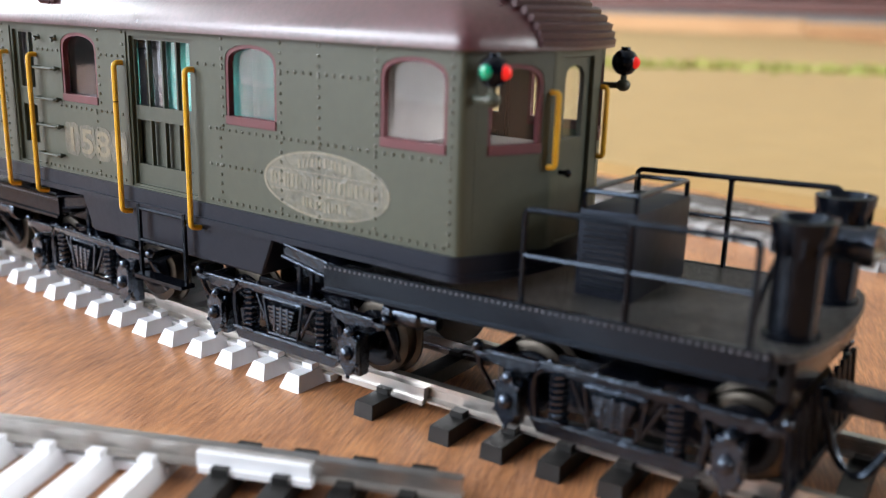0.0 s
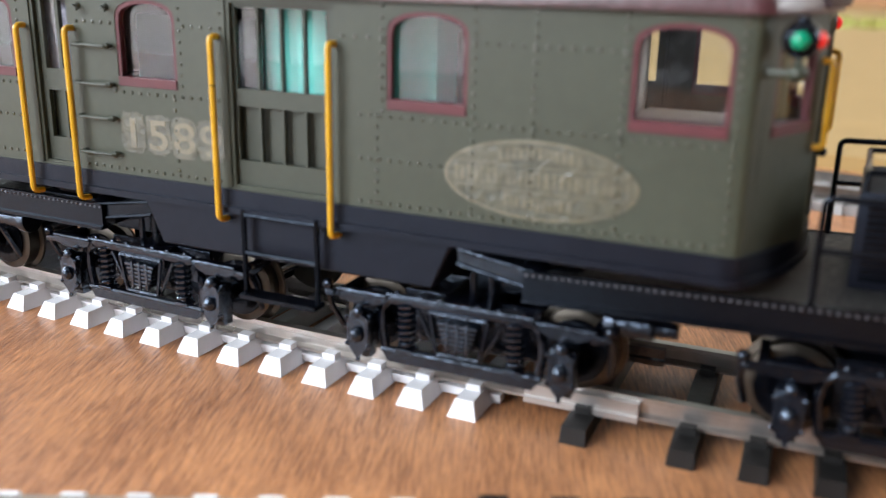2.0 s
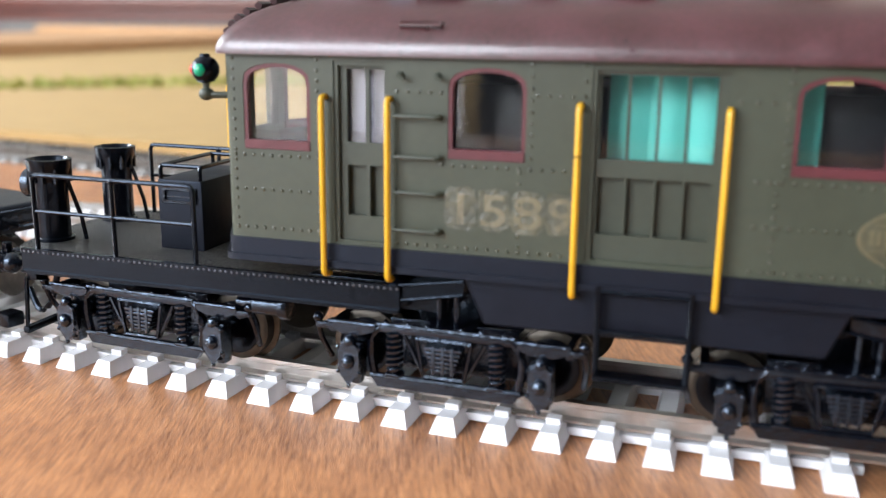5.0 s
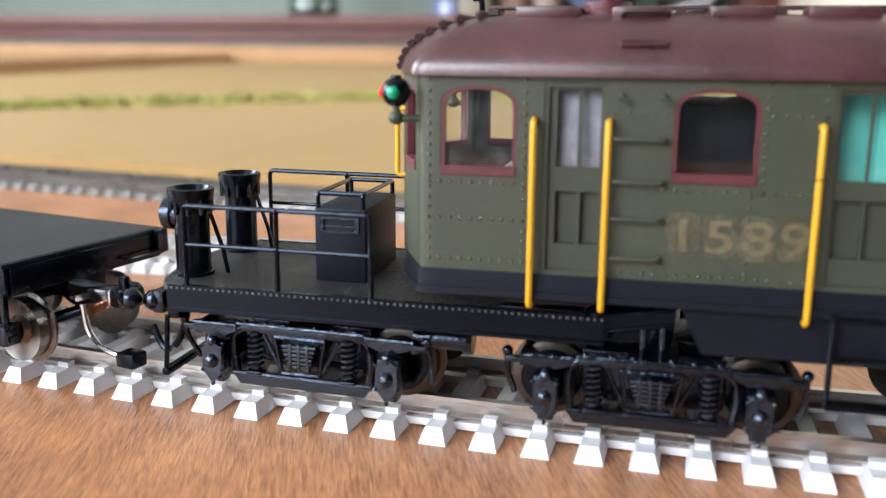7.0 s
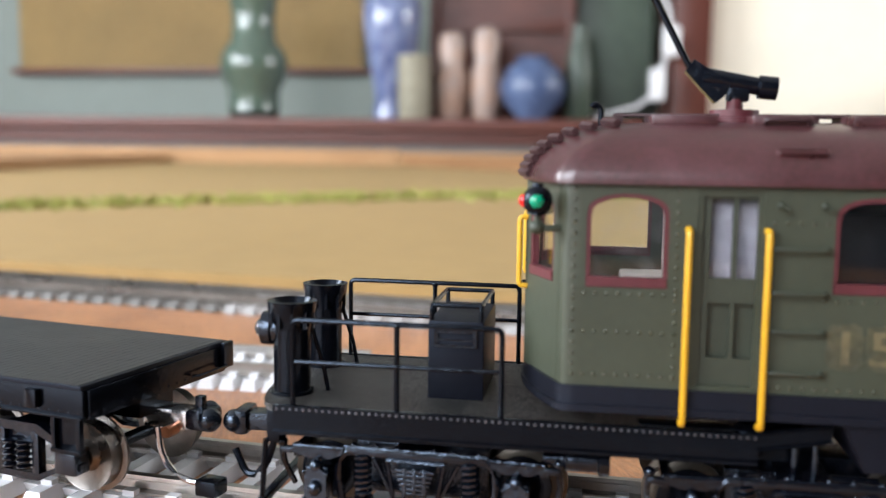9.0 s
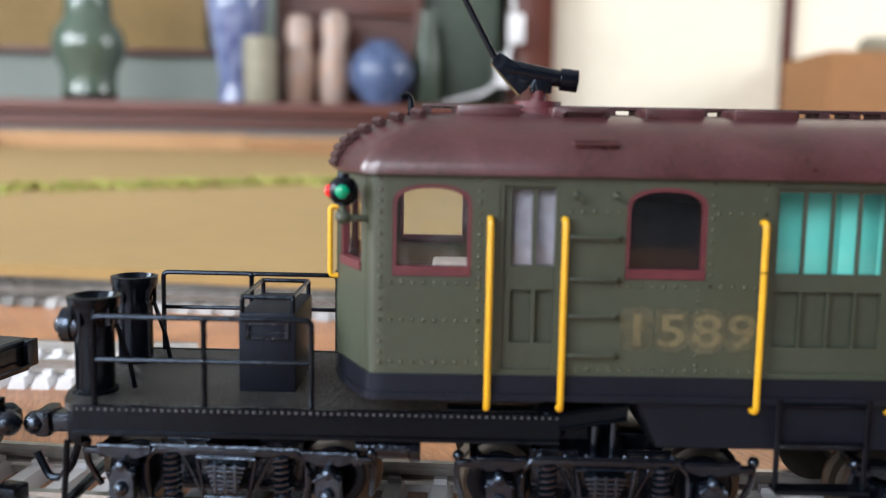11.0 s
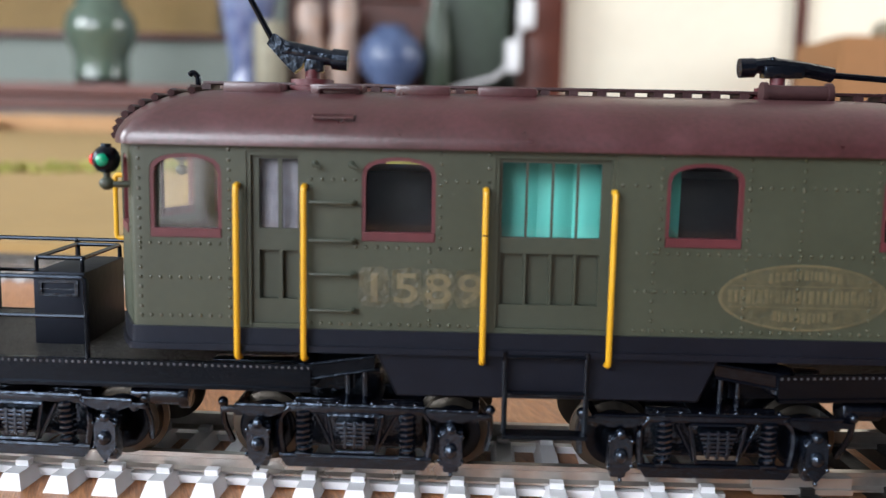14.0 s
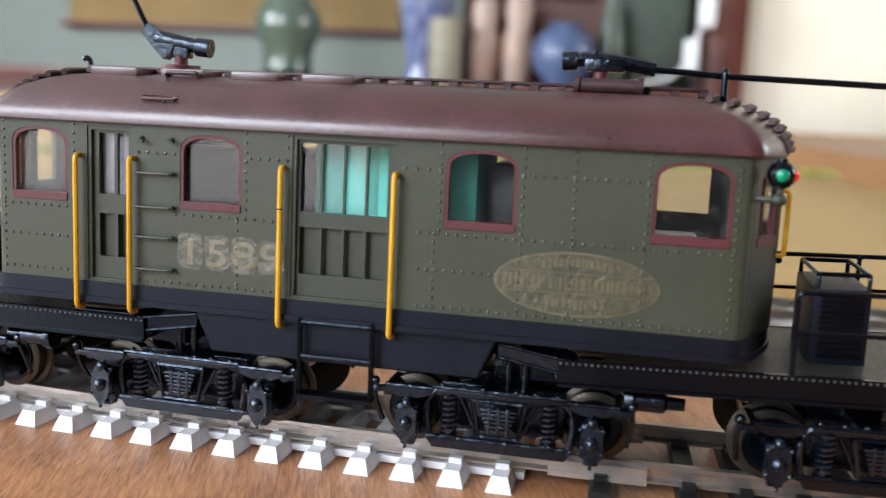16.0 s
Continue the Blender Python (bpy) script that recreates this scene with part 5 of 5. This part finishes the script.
car.matrix_basis = pose(-0.1055, 0.0005, RAIL, 0, 0, -13.2)

# ---- things on the shelf at the back of the room ----
bm = prism(bmesh.new(), [(-0.835, 0.302), (-0.92, 1.1), (-1.02, 1.945), (-1.75, 1.945), (-1.55, 0.302)], (BZ + 0.0005, 0.023))
solid("layout_edge_left", bm, RIM, "pale wooden ledge along the field's slanting side", "ledge", "structure")
bm = prism(bmesh.new(), [(-0.46, 1.946), (-0.16, 1.6), (0.2, 0.96), (0.216, 0.64), (0.225, 0.32), (1.29, 0.32), (1.29, 1.946)], (BZ + 0.0045, 0.029))
solid("layout_edge_right", bm, EDGE, "brown wooden ledge along the field's other side", "ledge", "structure")
bm = box(bmesh.new(), -1.75, -0.47, 1.951, 1.985, -0.03, 0.04, 0.003)
box(bm, -0.468, 1.29, 1.951, 1.985, -0.03, 0.036, 0.003)
solid("layout_edge_rail", bm, RIM, "light brown wooden rail along the layout's far edge", "rail", "structure")
sh = thing("shelf", (-0.7, 2.3, -0.9), "dark mahogany low cabinet along the wall", "cabinet")
part("top", box(bmesh.new(), -2.7, 0.146, 2.06, 2.64, 0.085, 0.115, 0.006), MAHOG, sh)
part("front", box(bmesh.new(), -2.68, 0.15, 2.08, 2.62, 0.0535, 0.0845, 0.004), MAHOG, sh)
part("plinth", box(bmesh.new(), -2.66, 0.13, 2.085, 2.6, -0.9, 0.053, 0.004), PLINTH, sh, "pale grey lower front")

bl = thing("roller_blind", (-1.3, 2.63, 0.28), "tan bamboo blind hanging low on the wall", "blind")
bm = bmesh.new()
for k in range(24):
    z = 0.285 + k * 0.0105
    cyl(bm, (-1.83, 2.635, z), (-0.72, 2.635, z), 0.0054, 6)
part("slat_sheet", bm, BLIND, bl)
part("bottom_bar", box(bmesh.new(), -1.86, -0.69, 2.62, 2.645, 0.262, 0.28, 0.004), MAHOG, bl)
part("top_bar", box(bmesh.new(), -1.86, -0.69, 2.615, 2.65, 0.537, 0.57, 0.004), MAHOG, bl)


def vase(name, at, profile, material, label, extra=None):
    ob = thing(name, at, label, "vase")
    part("body", lathe(bmesh.new(), at, profile, 32), material, ob)
    return ob


S0 = 0.115
cv = vase("vase", (-0.9, 2.2, S0), [(0.06, 0.012), (0.066, 0.02), (0.064, 0.05), (0.066, 0.075), (0.084, 0.11), (0.088, 0.14), (0.08, 0.17), (0.058, 0.195), (0.054, 0.25), (0.06, 0.3), (0.078, 0.34), (0.07, 0.342), (0.05, 0.3)], CELADON, "tall celadon green glazed vase with a bulging middle")
part("foot", lathe(bmesh.new(), (-0.9, 2.2, S0), [(0.0, 0.0), (0.064, 0.0), (0.066, 0.008), (0.06, 0.014), (0.0, 0.014)], 32), BLACK, cv, "dark wooden foot")
vase("vase", (-0.565, 2.33, S0), [(0.05, 0), (0.05, 0.02), (0.045, 0.06), (0.06, 0.15), (0.075, 0.24), (0.078, 0.3), (0.05, 0.36), (0.035, 0.4), (0.045, 0.43), (0.03, 0.43)], BLUEW, "tall blue and white porcelain vase")
vase("vase", (-0.49, 2.25, S0), [(0.038, 0), (0.042, 0.01), (0.042, 0.155), (0.039, 0.165), (0.034, 0.165)], STONE, "small straight grey-brown stoneware vase")
vase("vase", (-0.19, 2.3, S0), [(0.035, 0), (0.04, 0.01), (0.075, 0.05), (0.085, 0.09), (0.07, 0.13), (0.04, 0.155), (0.042, 0.165), (0.03, 0.165)], INDIGO, "round dark blue and white porcelain jar")
vase("bottle", (-0.075, 2.36, S0), [(0.03, 0), (0.034, 0.01), (0.036, 0.12), (0.03, 0.17), (0.02, 0.22), (0.02, 0.25), (0.012, 0.25)], BRONZE, "slim dark green glass bottle")
fg = thing("figurine_pair", (-0.36, 2.34, S0), "pair of pink and white ceramic jars side by side", "jar")
for dx, s in ((-0.045, 1.0), (0.045, 1.05)):
    part("jar", lathe(bmesh.new(), (-0.36 + dx, 2.34, S0), [(0.03, 0), (0.036, 0.02), (0.042, 0.08), (0.04, 0.12 * s), (0.03, 0.15 * s), (0.036, 0.19 * s), (0.03, 0.225 * s), (0.01, 0.235 * s)], 24), PINKC, fg)
rk = thing("rack", (-0.3, 2.45, S0), "dark wooden open rack behind the jars", "rack")
for x in (-0.47, -0.1):
    part("post", box(bmesh.new(), x - 0.012, x + 0.012, 2.43, 2.46, S0, 0.6, 0.002), MAHOG, rk)
for z in (0.36, 0.58):
    part("bar", box(bmesh.new(), -0.458, -0.112, 2.432, 2.458, z, z + 0.03, 0.002), MAHOG, rk)
part("back_panel", box(bmesh.new(), -0.458, -0.112, 2.459, 2.466, S0, 0.58), MAHOG, rk)
tr = thing("tray", (-0.02, 2.52, S0), "large dark green round-cornered tray leaning on the wall", "tray")
m = plane_at((-0.02, 2.5, 0), (1, 0, 0), (0, -1, 0.05))
rim = [(0.135 * math.copysign(abs(math.cos(a)) ** 0.5, math.cos(a)), 0.4 + 0.285 * math.copysign(abs(math.sin(a)) ** 0.5, math.sin(a))) for a in [2 * math.pi * k / 40 for k in range(40)]]
inner = [(u * 0.95, 0.4 + (v - 0.4) * 0.97) for u, v in rim]
part("base", prism(bmesh.new(), inner, (0, 0.006), m), BRONZE, tr)
part("rim", ring(rim, inner, (-0.002, 0.018), m), BRONZE, tr)
lp = thing("cord_switch", (0.14, 2.4, 0.2), "white cable with an inline switch hanging by the door frame", "cable")
part("cable", tube(bmesh.new(), [(0.08, 2.42, 0.62), (0.1, 2.42, 0.5), (0.15, 2.42, 0.42), (0.165, 2.42, 0.33), (0.14, 2.42, 0.26), (0.13, 2.42, 0.2), (0.08, 2.42, 0.16), (-0.06, 2.42, 0.122)], 0.006), WHITE, lp)
part("switch", box(bmesh.new(), 0.14, 0.185, 2.4, 2.43, 0.29, 0.37, 0.008), WHITE, lp)
part("plug", box(bmesh.new(), 0.11, 0.15, 2.4, 2.43, 0.175, 0.26, 0.008), WHITE, lp)

dr = thing("door_1", (0.24, 2.56, -0.9), "dark mahogany door frame upright", "door frame", kind="structure")
part("jamb", box(bmesh.new(), 0.176, 0.274, 2.5, 2.599, -0.9, 1.699, 0.004), DOORW, dr)
part("stop", box(bmesh.new(), 0.148, 0.175, 2.53, 2.599, -0.9, 1.699, 0.002), MAHOG, dr)
bm = bmesh.new()
box(bm, 0.94, 0.968, 2.575, 2.599, -0.9, 1.7, 0.002)
solid("trim", bm, MAHOG, "narrow dark upright strip on the cream wall", "trim", "structure")
cb = thing("storage_box", (1.3, 2.4, -0.9), "tall brown cardboard box against the cream wall", "box")
part("carton", box(bmesh.new(), 0.94, 1.7, 2.25, 2.57, -0.9, 0.27, 0.004), CARD, cb)
part("flap", box(bmesh.new(), 0.95, 1.69, 2.26, 2.41, 0.2705, 0.275, 0.001), CARD, cb)
jb = thing("jug", (1.13, 2.42, 0.277), "small dark jug standing on the cardboard box", "jug")
part("body", lathe(bmesh.new(), (1.13, 2.42, 0.2755), [(0.03, 0), (0.04, 0.01), (0.045, 0.03), (0.03, 0.05), (0.02, 0.05)], 20), STONE, jb)
